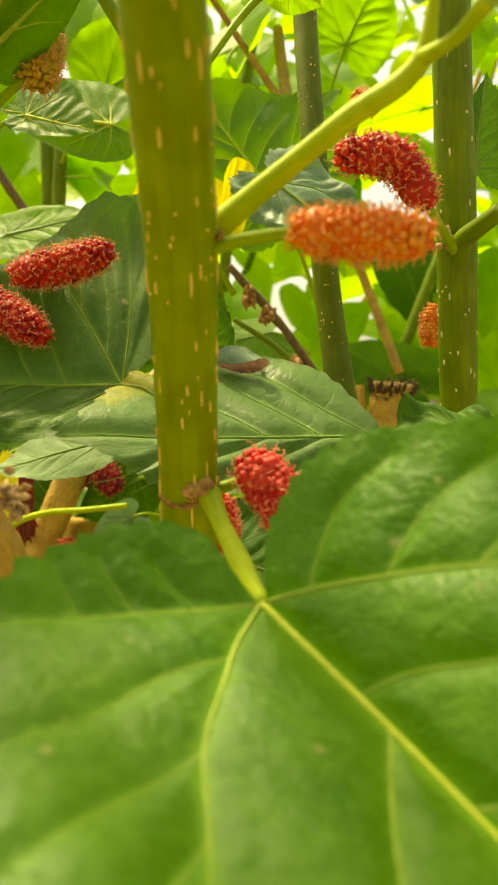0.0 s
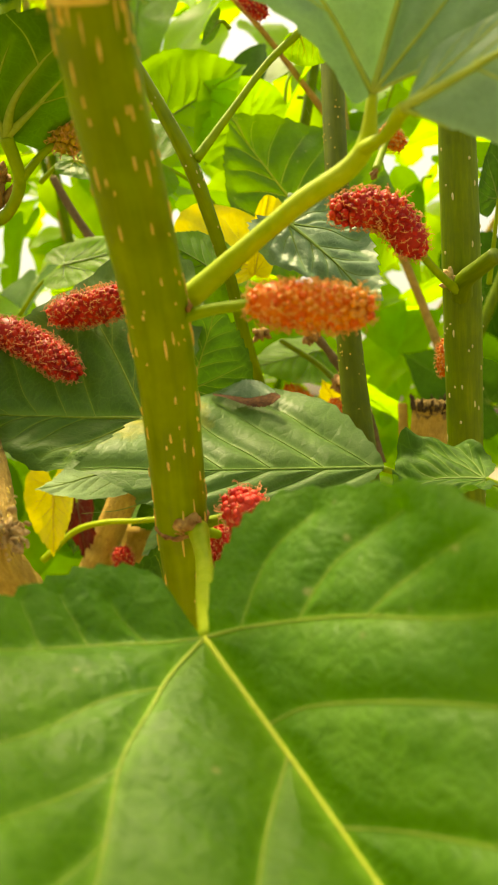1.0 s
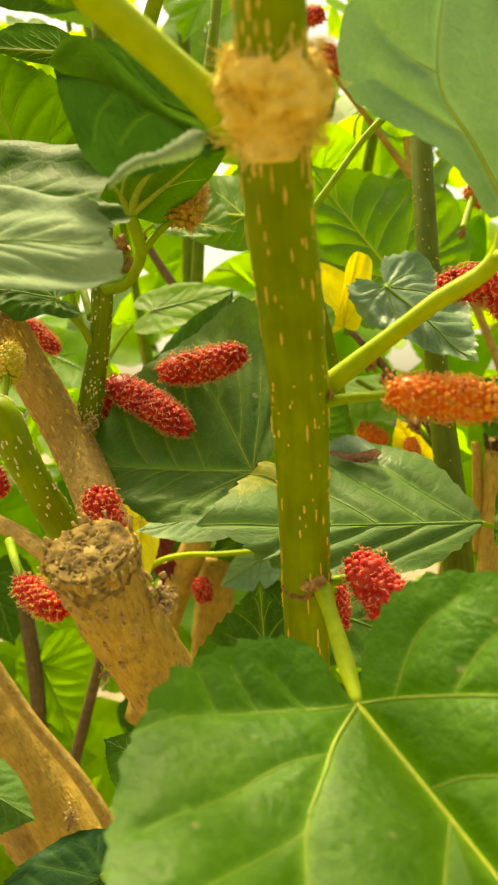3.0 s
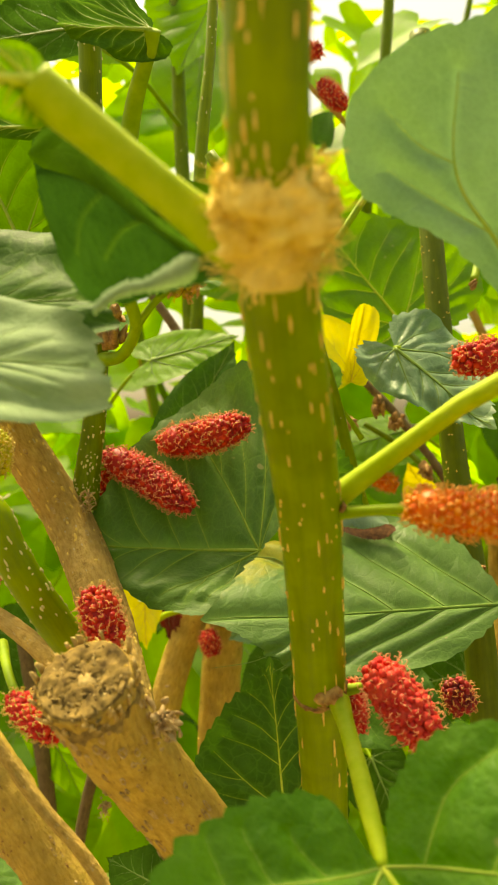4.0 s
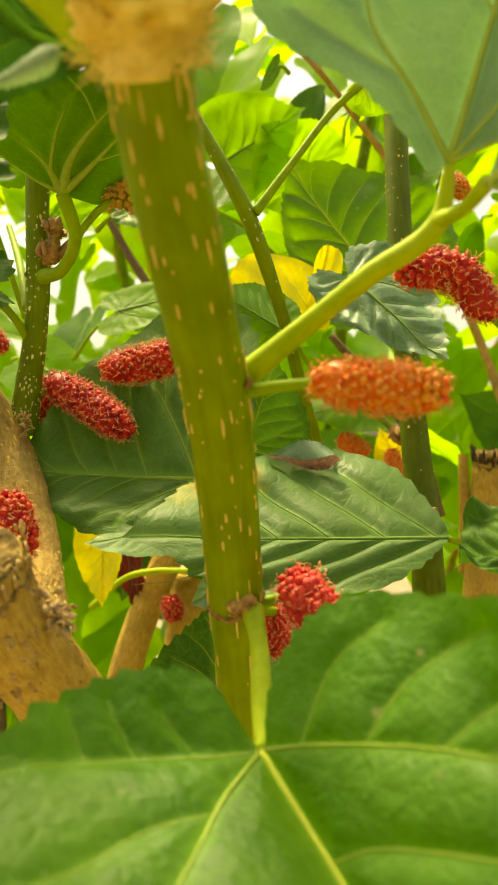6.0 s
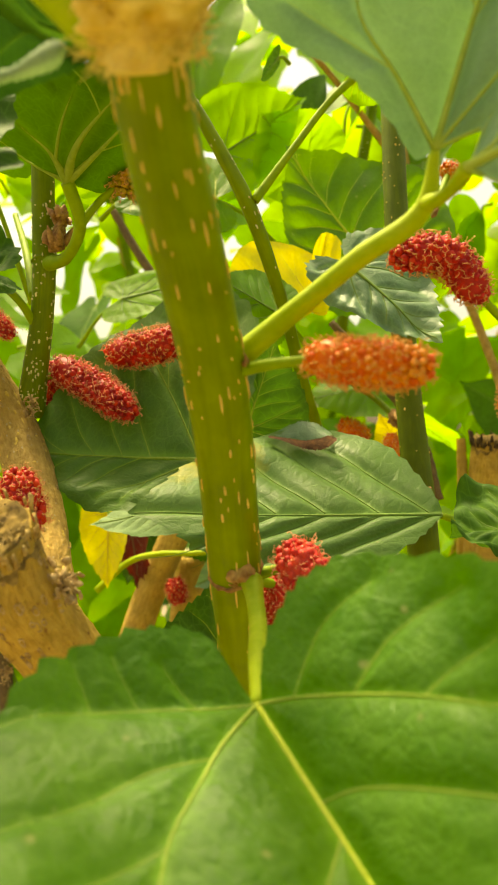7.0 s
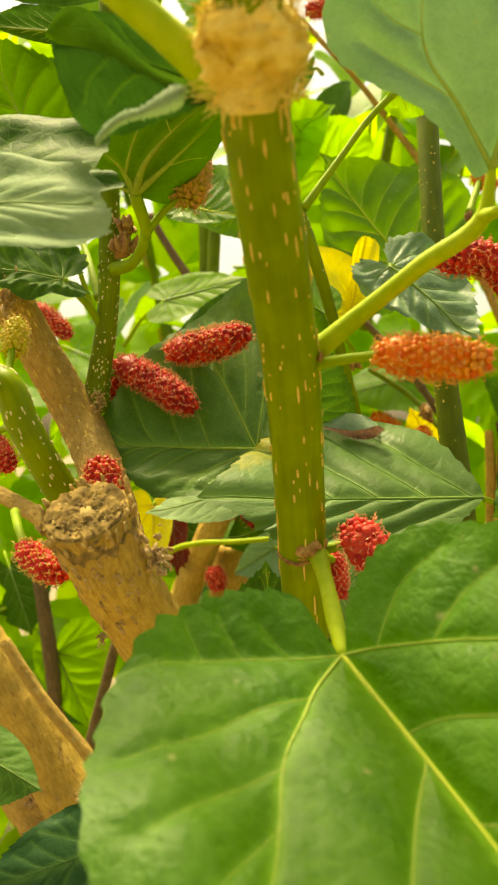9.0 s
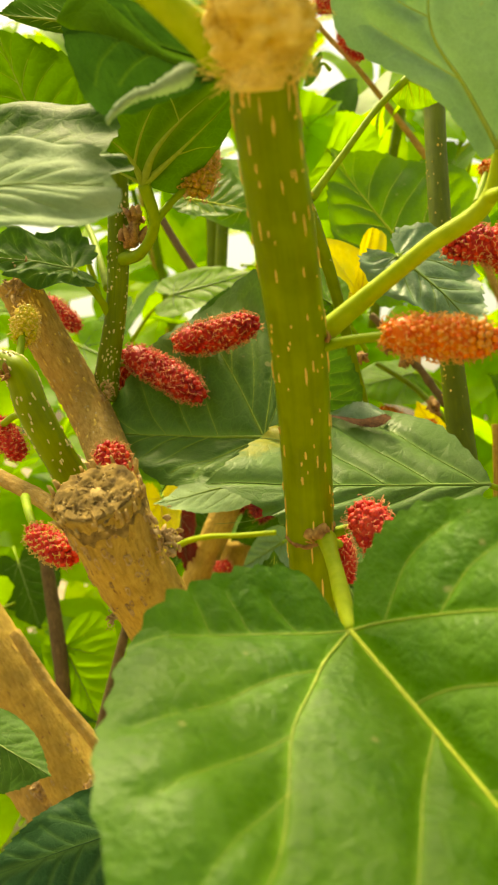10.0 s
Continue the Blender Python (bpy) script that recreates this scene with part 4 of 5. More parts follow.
leaf((-0.0507, 0.1900, 0.7484), (-0.0677, 0.1700, 0.7413), (-0.0603, 0.1800, 0.7370), (-0.0651, 0.2000, 0.7653), LEAF_UNDER_SHADED, "dark mulberry leaf underside high in the bush", VEIN_GREEN, [(-0.0660, 0.2120, 0.7060), (-0.0573, 0.2000, 0.7377), (-0.0541, 0.1950, 0.7415), (-0.0519, 0.1920, 0.7454)], 0.0022, 0.0, 0.0, 0.08, 0.001, 34, 18, 0.03, 2, 0.0004, face=-1)
# ---- leaves behind the main shoot ----
scorched = leaf((0.0356, 0.2240, 0.6017), (-0.0425, 0.1960, 0.6018), (0.0283, 0.2090, 0.5876), (0.0290, 0.2525, 0.6228), LEAF_BURNT, "green mulberry leaf with a yellowed, scorched margin", VEIN_DIM,
     None, 0.001, 0.0, 0.0, 0.03, 0.0026, 41, 16, 0.02, 2, 0.0004, burn=(0.83, -1, 0.17), skew=True, shape=(CANOE, CANOE_BLUNT),
     veins=[([(0, 0), (0.5, 0.01), (0.98, 0)], 1.0, 0)] + [([(a, 0), (a + 0.15, 0.3 * g), (a + 0.32, 0.62 * g), (a + 0.43, 0.86 * g * q)], 0.5, 1) for g in (1, -1) for a, q in ((0.03, 1.0), (0.2, 1.0), (0.38, 0.95), (0.54, 0.75))])
leaf((-0.0318, 0.2310, 0.6152), (-0.0930, 0.2340, 0.6161), (-0.0499, 0.2130, 0.5995), (-0.0384, 0.2580, 0.6689), LEAF_GREY, "grey-green mulberry leaf beneath the red mulberries", VEIN_GREEN,
     None, 0.001, 0.03, 0.0, 0.05, 0.0012, 42, 22, 0.03, 2, 0.0004)
leaf((-0.0087, 0.2700, 0.5650), (0.0255, 0.2650, 0.5561), (0.0114, 0.2550, 0.5447), (0.0056, 0.2850, 0.5786), LEAF_DARK, "dark green mulberry leaf behind the large leaf", VEIN_DIM,
     None, 0.001, 0.05, 0.0, 0.06, 0.0014, 61, 20, 0.03, 1, 0.0004)
leaf((-0.0280, 0.2500, 0.5317), (-0.0334, 0.2640, 0.5770), (-0.0587, 0.2500, 0.5524), (-0.0100, 0.2620, 0.5518), LEAF_DARK, "dark green mulberry leaf with fine pale veins", VEIN,
     None, 0.001, 0.03, 0.0, 0.05, 0.0011, 43, 22, 0.04, 2, 0.0003)

v, f, u = strip([(-0.0124, 0.2330, 0.6225), (-0.0080, 0.2330, 0.6220), (-0.0019, 0.2330, 0.6213), (0.0023, 0.2330, 0.6220), (0.0056, 0.2330, 0.6227), (0.0070, 0.2330, 0.6220)],
                [(-0.0119, 0.2300, 0.6219), (-0.0078, 0.2300, 0.6210), (-0.0038, 0.2300, 0.6195), (-0.0001, 0.2300, 0.6186), (0.0043, 0.2300, 0.6191), (0.0072, 0.2300, 0.6213)], 0.0003, 4, 110, 7, 0.0022)
part("scorched_rim", v, f, CUT_BROWN, scorched, "dark brown scorched rim", uv=u)
v, f, u = strip([(-0.0116, 0.2400, 0.6235), (-0.0085, 0.2400, 0.6251), (-0.0032, 0.2400, 0.6269), (0.0012, 0.2400, 0.6260), (0.0051, 0.2400, 0.6235)],
                [(-0.0110, 0.2360, 0.6228), (-0.0082, 0.2360, 0.6217), (-0.0030, 0.2360, 0.6210), (0.0017, 0.2360, 0.6217), (0.0055, 0.2360, 0.6224)], 0.0006, 6, 80, 7, 0.0022)
part("torn_flap", v, f, LEAF_SHEEN, scorched, "pale torn flap of leaf", uv=u)

# underside of a leaf on the side shoot
leaf((-0.0644, 0.2090, 0.6893), (-0.0254, 0.1720, 0.7049), (-0.0729, 0.1850, 0.7030), (-0.0316, 0.1950, 0.6967), LEAF_UNDER_SHADED, "green leaf underside with raised pale veins, on the side shoot", VEIN_GREEN,
     [(-0.0769, 0.2275, 0.6716), (-0.0689, 0.2210, 0.6720), (-0.0629, 0.2150, 0.6792)], 0.0017, 0.0, 0.1, 0.03, 0.0010, 51, 20, 0.03, 2, 0.0010, face=-1, lobes=(0.1, 0.1),
     veins=[([(0, 0), (0.2, 0.14), (0.5, 0.18), (0.95, 0.06)], 1.0, 0), ([(0, 0), (0.22, -0.08), (0.5, -0.12), (0.95, -0.12)], 0.85, 1), ([(0, 0), (0.1, 0.3), (0.14, 0.75)], 1.0, 1), ([(0.07, 0.22), (0.3, 0.4), (0.55, 0.5)], 0.55, 1), ([(0, 0), (-0.03, 0.35), (-0.02, 0.8)], 0.5, 1), ([(0.5, 0.18), (0.6, 0.45), (0.62, 0.7)], 0.3, 2), ([(0.3, -0.1), (0.4, -0.4), (0.45, -0.7)], 0.3, 2)])
leaf((-0.1100, 0.2500, 0.7110), (-0.1312, 0.2450, 0.7598), (-0.1564, 0.2500, 0.7338), (-0.0927, 0.2500, 0.7434), LEAF_TURNED, "backlit green mulberry leaf with clear veins", VEIN_GREEN,
     None, 0.001, 0.0, 0.0, 0.04, 0.0008, 52, 22, 0.03, 2, 0.0005, face=-1)
leaf((-0.0699, 0.1720, 0.7193), (-0.0842, 0.1550, 0.7143), (-0.0774, 0.1650, 0.7142), (-0.0796, 0.1700, 0.7267), LEAF_UNDER_SHADED, "dark leaf underside with a pale midrib", VEIN_GREEN,
     None, 0.001, 0.0, 0.0, 0.04, 0.0008, 53, 20, 0.03, 1, 0.0004, face=-1)
leaf((-0.0916, 0.2220, 0.6676), (-0.1184, 0.2050, 0.6714), (-0.0977, 0.2080, 0.6619), (-0.1067, 0.2260, 0.6834), LEAF_DARK, "small crinkled dark green mulberry leaf", VEIN_DIM,
     [(-0.0825, 0.2325, 0.6542), (-0.0850, 0.2260, 0.6604)], 0.0012, 0.1, 0.0, 0.14, 0.0022, 54, 14, 0.06, 2, 0.0004)
leaf((-0.0433, 0.2750, 0.6004), (-0.0832, 0.2850, 0.5899), (-0.0609, 0.2700, 0.5872), (-0.0647, 0.2950, 0.6071), LEAF_PALE_SHEEN, "pale green leaf below the dark leaf", VEIN_DIM, None, seed=55, fine=1, thick=0.0004)
twig([(-0.0507, 0.3850, 0.5707), (-0.0690, 0.3850, 0.5688), (-0.0858, 0.3900, 0.5673), (-0.1043, 0.4000, 0.5611), (-0.1200, 0.4000, 0.5468)], [0.0013, 0.0013, 0.0014, 0.0016, 0.0018], PETIOLE_YELLOW, "thin yellow-green leaf stalk behind the node", 31, 0.0, "leaf_stalk")
leaf((-0.0505, 0.4050, 0.5637), (-0.0706, 0.4000, 0.5504), (-0.0719, 0.4000, 0.5613), (-0.0499, 0.4000, 0.5483), LEAF_SKY_SHEEN, "pale green leaf beneath the low stalk", VEIN_DIM, None, seed=56, fine=1, thick=0.0004)
leaf((0.0596, 0.2050, 0.6000), (0.0380, 0.2120, 0.6011), (0.0491, 0.1980, 0.5962), (0.0521, 0.2220, 0.6102), LEAF_DARK, "dark mulberry leaf curling beside the scorched leaf", VEIN_DIM, None, 0.001, 0.1, 0.0, 0.12, 0.0014, 57, 12, 0.04, 2, 0.0003, skew=True, shape=BLUNT)
# yellow leaves
leaf((-0.0057, 0.3000, 0.6702), (-0.0387, 0.3040, 0.6849), (-0.0081, 0.3020, 0.6900), (-0.0200, 0.3000, 0.6664), LEAF_YELLOW, "withered pale yellow mulberry leaf", VEIN_YELLOW, (), 0.001, 0.0, 0.05, 0.04, 0.0008, 61, 7, 0.015, 2, 0.0002, skew=True, shape=BLUNT, lobes=(0.3, 0.3))
leaf((-0.0064, 0.2980, 0.6679), (-0.0008, 0.2940, 0.6953), (-0.0066, 0.2970, 0.6818), (0.0031, 0.2960, 0.6814), LEAF_YELLOW, "upright folded yellow mulberry leaf", VEIN_YELLOW, (), 0.001, 0.0, 0.3, 0.06, 0.0006, 62, 6, 0.02, 1, 0.0002, shape=SQUARE, lobes=(0.2, 0.2))
leaf((-0.1031, 0.3650, 0.5875), (-0.1005, 0.3580, 0.5551), (-0.1144, 0.3600, 0.5791), (-0.0931, 0.3650, 0.5808), LEAF_YELLOW, "drooping yellow mulberry leaf on a thin stalk", VEIN_YELLOW,
     [(-0.0913, 0.3800, 0.5967), (-0.0964, 0.3750, 0.5955), (-0.1014, 0.3700, 0.5924)], 0.0009, 0.0, 0.2, 0.08, 0.0006, 63, 12, 0.05, 1, 0.0004)
leaf((0.0300, 0.4100, 0.6149), (0.0167, 0.4000, 0.6358), (0.0125, 0.4100, 0.6215), (0.0298, 0.4000, 0.6333), LEAF_YELLOW, "small yellow leaf behind the shoots", VEIN_YELLOW, None, seed=64, fine=1, thick=0.0004)
leaf((-0.1084, 0.4200, 0.5740), (-0.1025, 0.4150, 0.5435), (-0.1143, 0.4200, 0.5613), (-0.0935, 0.4100, 0.5615), LEAF_MAROON, "withered dark red leaf hanging behind the stump", BARK_DARK, None, 0.0008, 0.1, 0.2, 0.15, 0.0012, 65, 9, 0.08, 1, 0.0003)
# middle distance
leaf((0.0140, 0.3400, 0.6928), (-0.0218, 0.3350, 0.7400), (-0.0218, 0.3250, 0.6949), (0.0299, 0.3600, 0.7438), LEAF_MID, "mid green mulberry leaf with clear veins", VEIN, None, 0.001, 0.0, 0.0, 0.05, 0.001, 71, 22, 0.03, 2, 0.0004)
leaf((0.0083, 0.2470, 0.6740), (0.0363, 0.2360, 0.6495), (0.0343, 0.2550, 0.6727), (0.0132, 0.2380, 0.6541), LEAF_SHEEN, "glossy mulberry leaf with bluish sky sheen in its colour", VEIN_DIM, [(0.0330, 0.2780, 0.6750), (0.0220, 0.2640, 0.6745)], 0.001, 0.05, 0.0, 0.10, 0.0014, 72, 18, 0.05, 2, 0.0004)
leaf((-0.0213, 0.2480, 0.6244), (-0.0116, 0.2400, 0.6505), (-0.0282, 0.2430, 0.6419), (0.0015, 0.2470, 0.6354), LEAF_DARK, "green mulberry leaf behind the orange mulberry", VEIN_SOFT, None, seed=73, fine=2, teeth=16, depth=0.05, thick=0.0003)
leaf((-0.0146, 0.2700, 0.6629), (-0.0345, 0.2620, 0.6744), (-0.0307, 0.2620, 0.6581), (-0.0231, 0.2800, 0.6811), LEAF_MID, "dull green mulberry leaf behind the main shoot", VEIN_DIM, None, seed=74, fine=1, thick=0.0003)
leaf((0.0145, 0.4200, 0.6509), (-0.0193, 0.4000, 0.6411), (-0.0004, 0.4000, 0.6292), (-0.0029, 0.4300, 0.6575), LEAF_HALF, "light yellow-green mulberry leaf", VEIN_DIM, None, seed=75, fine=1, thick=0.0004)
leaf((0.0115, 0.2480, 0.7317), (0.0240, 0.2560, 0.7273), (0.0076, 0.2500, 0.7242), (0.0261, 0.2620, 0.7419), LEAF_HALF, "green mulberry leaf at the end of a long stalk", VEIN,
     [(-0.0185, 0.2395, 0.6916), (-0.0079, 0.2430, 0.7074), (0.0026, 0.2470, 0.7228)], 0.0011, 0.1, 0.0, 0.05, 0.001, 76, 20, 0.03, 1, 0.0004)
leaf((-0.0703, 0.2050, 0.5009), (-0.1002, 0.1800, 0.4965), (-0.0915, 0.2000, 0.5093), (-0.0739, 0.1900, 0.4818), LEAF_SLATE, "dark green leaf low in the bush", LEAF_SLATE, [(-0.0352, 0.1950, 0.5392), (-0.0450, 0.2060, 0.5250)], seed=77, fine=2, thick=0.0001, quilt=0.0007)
leaf((-0.1199, 0.2200, 0.5213), (-0.0921, 0.2100, 0.5136), (-0.1070, 0.2250, 0.5241), (-0.1055, 0.2100, 0.5016), LEAF_DARK, "green leaf beside the low branch", VEIN_DIM, None, seed=78, fine=1, thick=0.0002)
leaf((-0.0452, 0.1700, 0.5475), (-0.0625, 0.1800, 0.5494), (-0.0595, 0.1700, 0.5416), (-0.0488, 0.1800, 0.5541), LEAF_UNDER_SHADED, "dark green leaf behind the large leaf", VEIN_DIM, None, seed=79, fine=1, thick=0.0002)
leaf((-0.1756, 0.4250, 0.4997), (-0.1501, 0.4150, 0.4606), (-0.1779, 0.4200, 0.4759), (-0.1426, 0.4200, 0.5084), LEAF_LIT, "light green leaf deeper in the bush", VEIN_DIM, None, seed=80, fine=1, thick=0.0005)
leaf((-0.0735, 0.3000, 0.7111), (-0.0484, 0.3000, 0.7057), (-0.0586, 0.2950, 0.7003), (-0.0596, 0.3100, 0.7271), LEAF_MID, "green mulberry leaf behind the unripe mulberry", VEIN, None, seed=81, fine=1, thick=0.0004)
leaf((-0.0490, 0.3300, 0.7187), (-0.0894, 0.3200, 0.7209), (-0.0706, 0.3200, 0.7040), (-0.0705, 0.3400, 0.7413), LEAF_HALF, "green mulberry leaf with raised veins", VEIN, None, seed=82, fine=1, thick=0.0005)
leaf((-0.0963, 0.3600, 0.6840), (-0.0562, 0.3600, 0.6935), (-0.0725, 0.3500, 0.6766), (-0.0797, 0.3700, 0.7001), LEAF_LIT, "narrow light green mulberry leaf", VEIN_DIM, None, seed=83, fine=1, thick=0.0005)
leaf((-0.0754, 0.3300, 0.6491), (-0.0553, 0.3400, 0.6894), (-0.0793, 0.3350, 0.6743), (-0.0485, 0.3300, 0.6656), LEAF_DARK, "grey-green folded mulberry leaf", VEIN_DIM, None, seed=84, fine=1, thick=0.0005)
leaf((0.0800, 0.3000, 0.6939), (0.0814, 0.2900, 0.7227), (0.0743, 0.3000, 0.7114), (0.0974, 0.3000, 0.7092), LEAF_DARK, "dark green leaf beside the kneed shoot", VEIN_DIM, None, seed=86, fine=1, thick=0.0005)
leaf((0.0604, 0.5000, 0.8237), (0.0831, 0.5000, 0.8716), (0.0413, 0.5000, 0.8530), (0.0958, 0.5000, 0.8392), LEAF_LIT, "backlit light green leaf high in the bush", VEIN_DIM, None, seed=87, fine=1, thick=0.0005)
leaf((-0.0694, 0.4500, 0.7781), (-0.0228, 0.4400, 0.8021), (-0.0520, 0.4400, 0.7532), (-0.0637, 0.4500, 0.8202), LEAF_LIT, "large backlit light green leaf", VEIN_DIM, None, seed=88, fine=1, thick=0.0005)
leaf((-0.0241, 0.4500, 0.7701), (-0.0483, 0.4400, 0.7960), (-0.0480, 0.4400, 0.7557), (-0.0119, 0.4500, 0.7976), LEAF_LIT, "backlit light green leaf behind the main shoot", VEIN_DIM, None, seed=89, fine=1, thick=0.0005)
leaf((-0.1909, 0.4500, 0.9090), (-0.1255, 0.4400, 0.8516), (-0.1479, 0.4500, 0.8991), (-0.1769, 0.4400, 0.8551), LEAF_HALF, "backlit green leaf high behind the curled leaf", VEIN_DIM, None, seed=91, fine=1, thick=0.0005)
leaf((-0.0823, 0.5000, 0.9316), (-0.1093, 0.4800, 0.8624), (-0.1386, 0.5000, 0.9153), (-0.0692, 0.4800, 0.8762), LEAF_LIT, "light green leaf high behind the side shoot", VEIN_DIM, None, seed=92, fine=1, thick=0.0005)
leaf((-0.1093, 0.3000, 0.8054), (-0.1540, 0.2900, 0.7977), (-0.1308, 0.2900, 0.7874), (-0.1344, 0.3100, 0.8261), LEAF_UNDER_SHADED, "dark leaf at the top of the bush", VEIN_DIM, [(-0.1122, 0.4980, 0.8400), (-0.1115, 0.4000, 0.8300)], seed=93, fine=1, thick=0.0004)
leaf((-0.0283, 0.3620, 0.7888), (-0.0344, 0.3520, 0.7748), (-0.0332, 0.3500, 0.7819), (-0.0299, 0.3680, 0.7857), LEAF_DARK, "small dark green leaf on a twig", VEIN_DIM, None, seed=90, fine=1, thick=0.0004)

# dark leaves added to stand in for deep shade between the low stems
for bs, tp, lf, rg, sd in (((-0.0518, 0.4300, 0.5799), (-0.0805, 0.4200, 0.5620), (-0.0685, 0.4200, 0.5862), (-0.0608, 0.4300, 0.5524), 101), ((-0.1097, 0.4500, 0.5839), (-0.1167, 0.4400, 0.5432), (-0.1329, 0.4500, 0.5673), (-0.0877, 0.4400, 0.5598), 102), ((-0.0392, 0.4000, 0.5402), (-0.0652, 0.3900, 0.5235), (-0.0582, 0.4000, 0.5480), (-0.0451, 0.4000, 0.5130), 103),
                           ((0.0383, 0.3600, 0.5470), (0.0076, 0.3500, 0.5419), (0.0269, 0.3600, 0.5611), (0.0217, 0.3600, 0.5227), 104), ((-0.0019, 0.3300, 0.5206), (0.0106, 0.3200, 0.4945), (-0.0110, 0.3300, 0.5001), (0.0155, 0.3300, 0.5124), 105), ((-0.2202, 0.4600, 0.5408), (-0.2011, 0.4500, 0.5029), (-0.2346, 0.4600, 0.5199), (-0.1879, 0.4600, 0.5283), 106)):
    leaf(bs, tp, lf, rg, LEAF_UNDER_SHADED, "added dark leaf standing in for shade among the low stems", VEIN_DIM, seed=sd, fine=1, thick=0.0004)

# ---- the cut stump and old branches ----
STUMP = [(-0.0531, 0.1400, 0.6023), (-0.0517, 0.1480, 0.5921), (-0.0479, 0.1680, 0.5731), (-0.0347, 0.1900, 0.5407), (-0.028, 0.24, 0.40), (-0.025, 0.30, 0.0)]
OLD = [(-0.1111, 0.2220, 0.6653), (-0.1015, 0.2320, 0.6434), (-0.0916, 0.2360, 0.6252), (-0.0738, 0.2150, 0.6021), (-0.0591, 0.1880, 0.5866), (-0.0494, 0.1730, 0.5722), (-0.0352, 0.1930, 0.5392), (-0.03, 0.24, 0.40), (-0.05, 0.33, 0.0)]
old = shoot("branch", OLD, [0.0066, 0.0068, 0.0072, 0.0068, 0.0058, 0.005, 0.005, 0.006, 0.008], BARK_GREY, "tan old mulberry branch with small scars", 420, LENTICEL, 6, 110, 24, 0.05, category="branch")
LOW = [(-0.1897, 0.3200, 0.5572), (-0.1483, 0.3200, 0.5000), (-0.1275, 0.3200, 0.4674), (-0.1008, 0.3200, 0.4241), (-0.0760, 0.3200, 0.3795), (-0.03, 0.33, 0.0)]
low = shoot("branch", LOW, [0.0118, 0.0122, 0.0125, 0.013, 0.014, 0.017], BARK_TAN, "thick tan mulberry branch low in the bush", 200, HUSK, 7, 100, 26, 0.05, category="branch")

cracked = shoot("branch", [(-0.1836, 0.3350, 0.4937), (-0.1587, 0.3350, 0.4621), (-0.1370, 0.3350, 0.4360), (-0.1079, 0.3350, 0.3987), (-0.06, 0.34, 0.0)], [0.009, 0.0095, 0.010, 0.010, 0.012], BARK_GREY, "brown cracked branch beneath the tan branch", 0, None, 27, 70, 22, 0.1, category="branch")

# ---- side shoots ----
LEFT = [(-0.0872, 0.2400, 0.6282), (-0.0847, 0.2370, 0.6401), (-0.0805, 0.2320, 0.6577), (-0.0789, 0.2290, 0.6734), (-0.0775, 0.2240, 0.6917), (-0.0746, 0.2150, 0.7560), (-0.0703, 0.2000, 0.8008)]
side = shoot("mulberry_shoot", LEFT, [0.0046, 0.0039, 0.0034, 0.0035, 0.0033, 0.0032, 0.003], STEM_DULL, "dull green side shoot with pale specks", 330, LENTICEL_PALE, 9, 80, 16, 0.02, length=(0.0006, 0.0013), width=0.0003)
VST = [(-0.1003, 0.1780, 0.6335), (-0.0934, 0.1770, 0.6345), (-0.0885, 0.1760, 0.6321), (-0.0842, 0.1770, 0.6223), (-0.0807, 0.1800, 0.6138), (-0.0780, 0.1850, 0.6063), (-0.0649, 0.2200, 0.5624), (-0.06, 0.27, 0.34), (-0.06, 0.30, 0.0)]
green = shoot("mulberry_shoot", VST, [0.0032, 0.0034, 0.0040, 0.0044, 0.0044, 0.0045, 0.005, 0.006, 0.007], STEM_GREEN, "green mulberry shoot with pale specks beside the stump", 260, LENTICEL_PALE, 10, 100, 16, 0.02, length=(0.0008, 0.002), width=0.0003)
RST = [(0.07, 0.30, 0.0), (0.07, 0.27, 0.4), (0.0624, 0.2500, 0.5814), (0.0607, 0.2450, 0.6072), (0.0585, 0.2380, 0.6487), (0.0555, 0.2320, 0.7033), (0.0530, 0.2250, 0.7515)]
kneed = shoot("mulberry_shoot", RST, [0.0075, 0.0065, 0.0055, 0.0052, 0.0055, 0.0052, 0.005], STEM_DULL, "green mulberry shoot with long pale specks and a knee", 130, LENTICEL_PALE, 12, 100, 18, 0.02, span=(0.4, 1), length=(0.0008, 0.0022), width=0.0003)
KST = [(0.04, 0.30, 0.0), (0.04, 0.28, 0.4), (0.0313, 0.2640, 0.6027), (0.0272, 0.2700, 0.6396), (0.0229, 0.2800, 0.6975), (0.0212, 0.2900, 0.7386), (0.0205, 0.3000, 0.7920)]
rear = shoot("mulberry_shoot", KST, [0.007, 0.006, 0.005, 0.0042, 0.004, 0.004, 0.004], STEM_BROWN, "dark green upright mulberry shoot", 150, LENTICEL, 13, 100, 16, 0.02, span=(0.4, 1), length=(0.0005, 0.001), width=0.0003)

# thin stems and twigs
twig([(-0.0453, 0.2360, 0.7327), (-0.0301, 0.2380, 0.7087), (-0.0202, 0.2400, 0.6900), (-0.0147, 0.2460, 0.6746), (-0.0105, 0.2580, 0.6594), (-0.0069, 0.2720, 0.6420), (-0.0022, 0.3000, 0.6210)], [0.0018, 0.0020, 0.0024, 0.0021, 0.0020, 0.0020, 0.0021], STEM_GREEN, "thin green mulberry stem", 2, name="thin_stem")
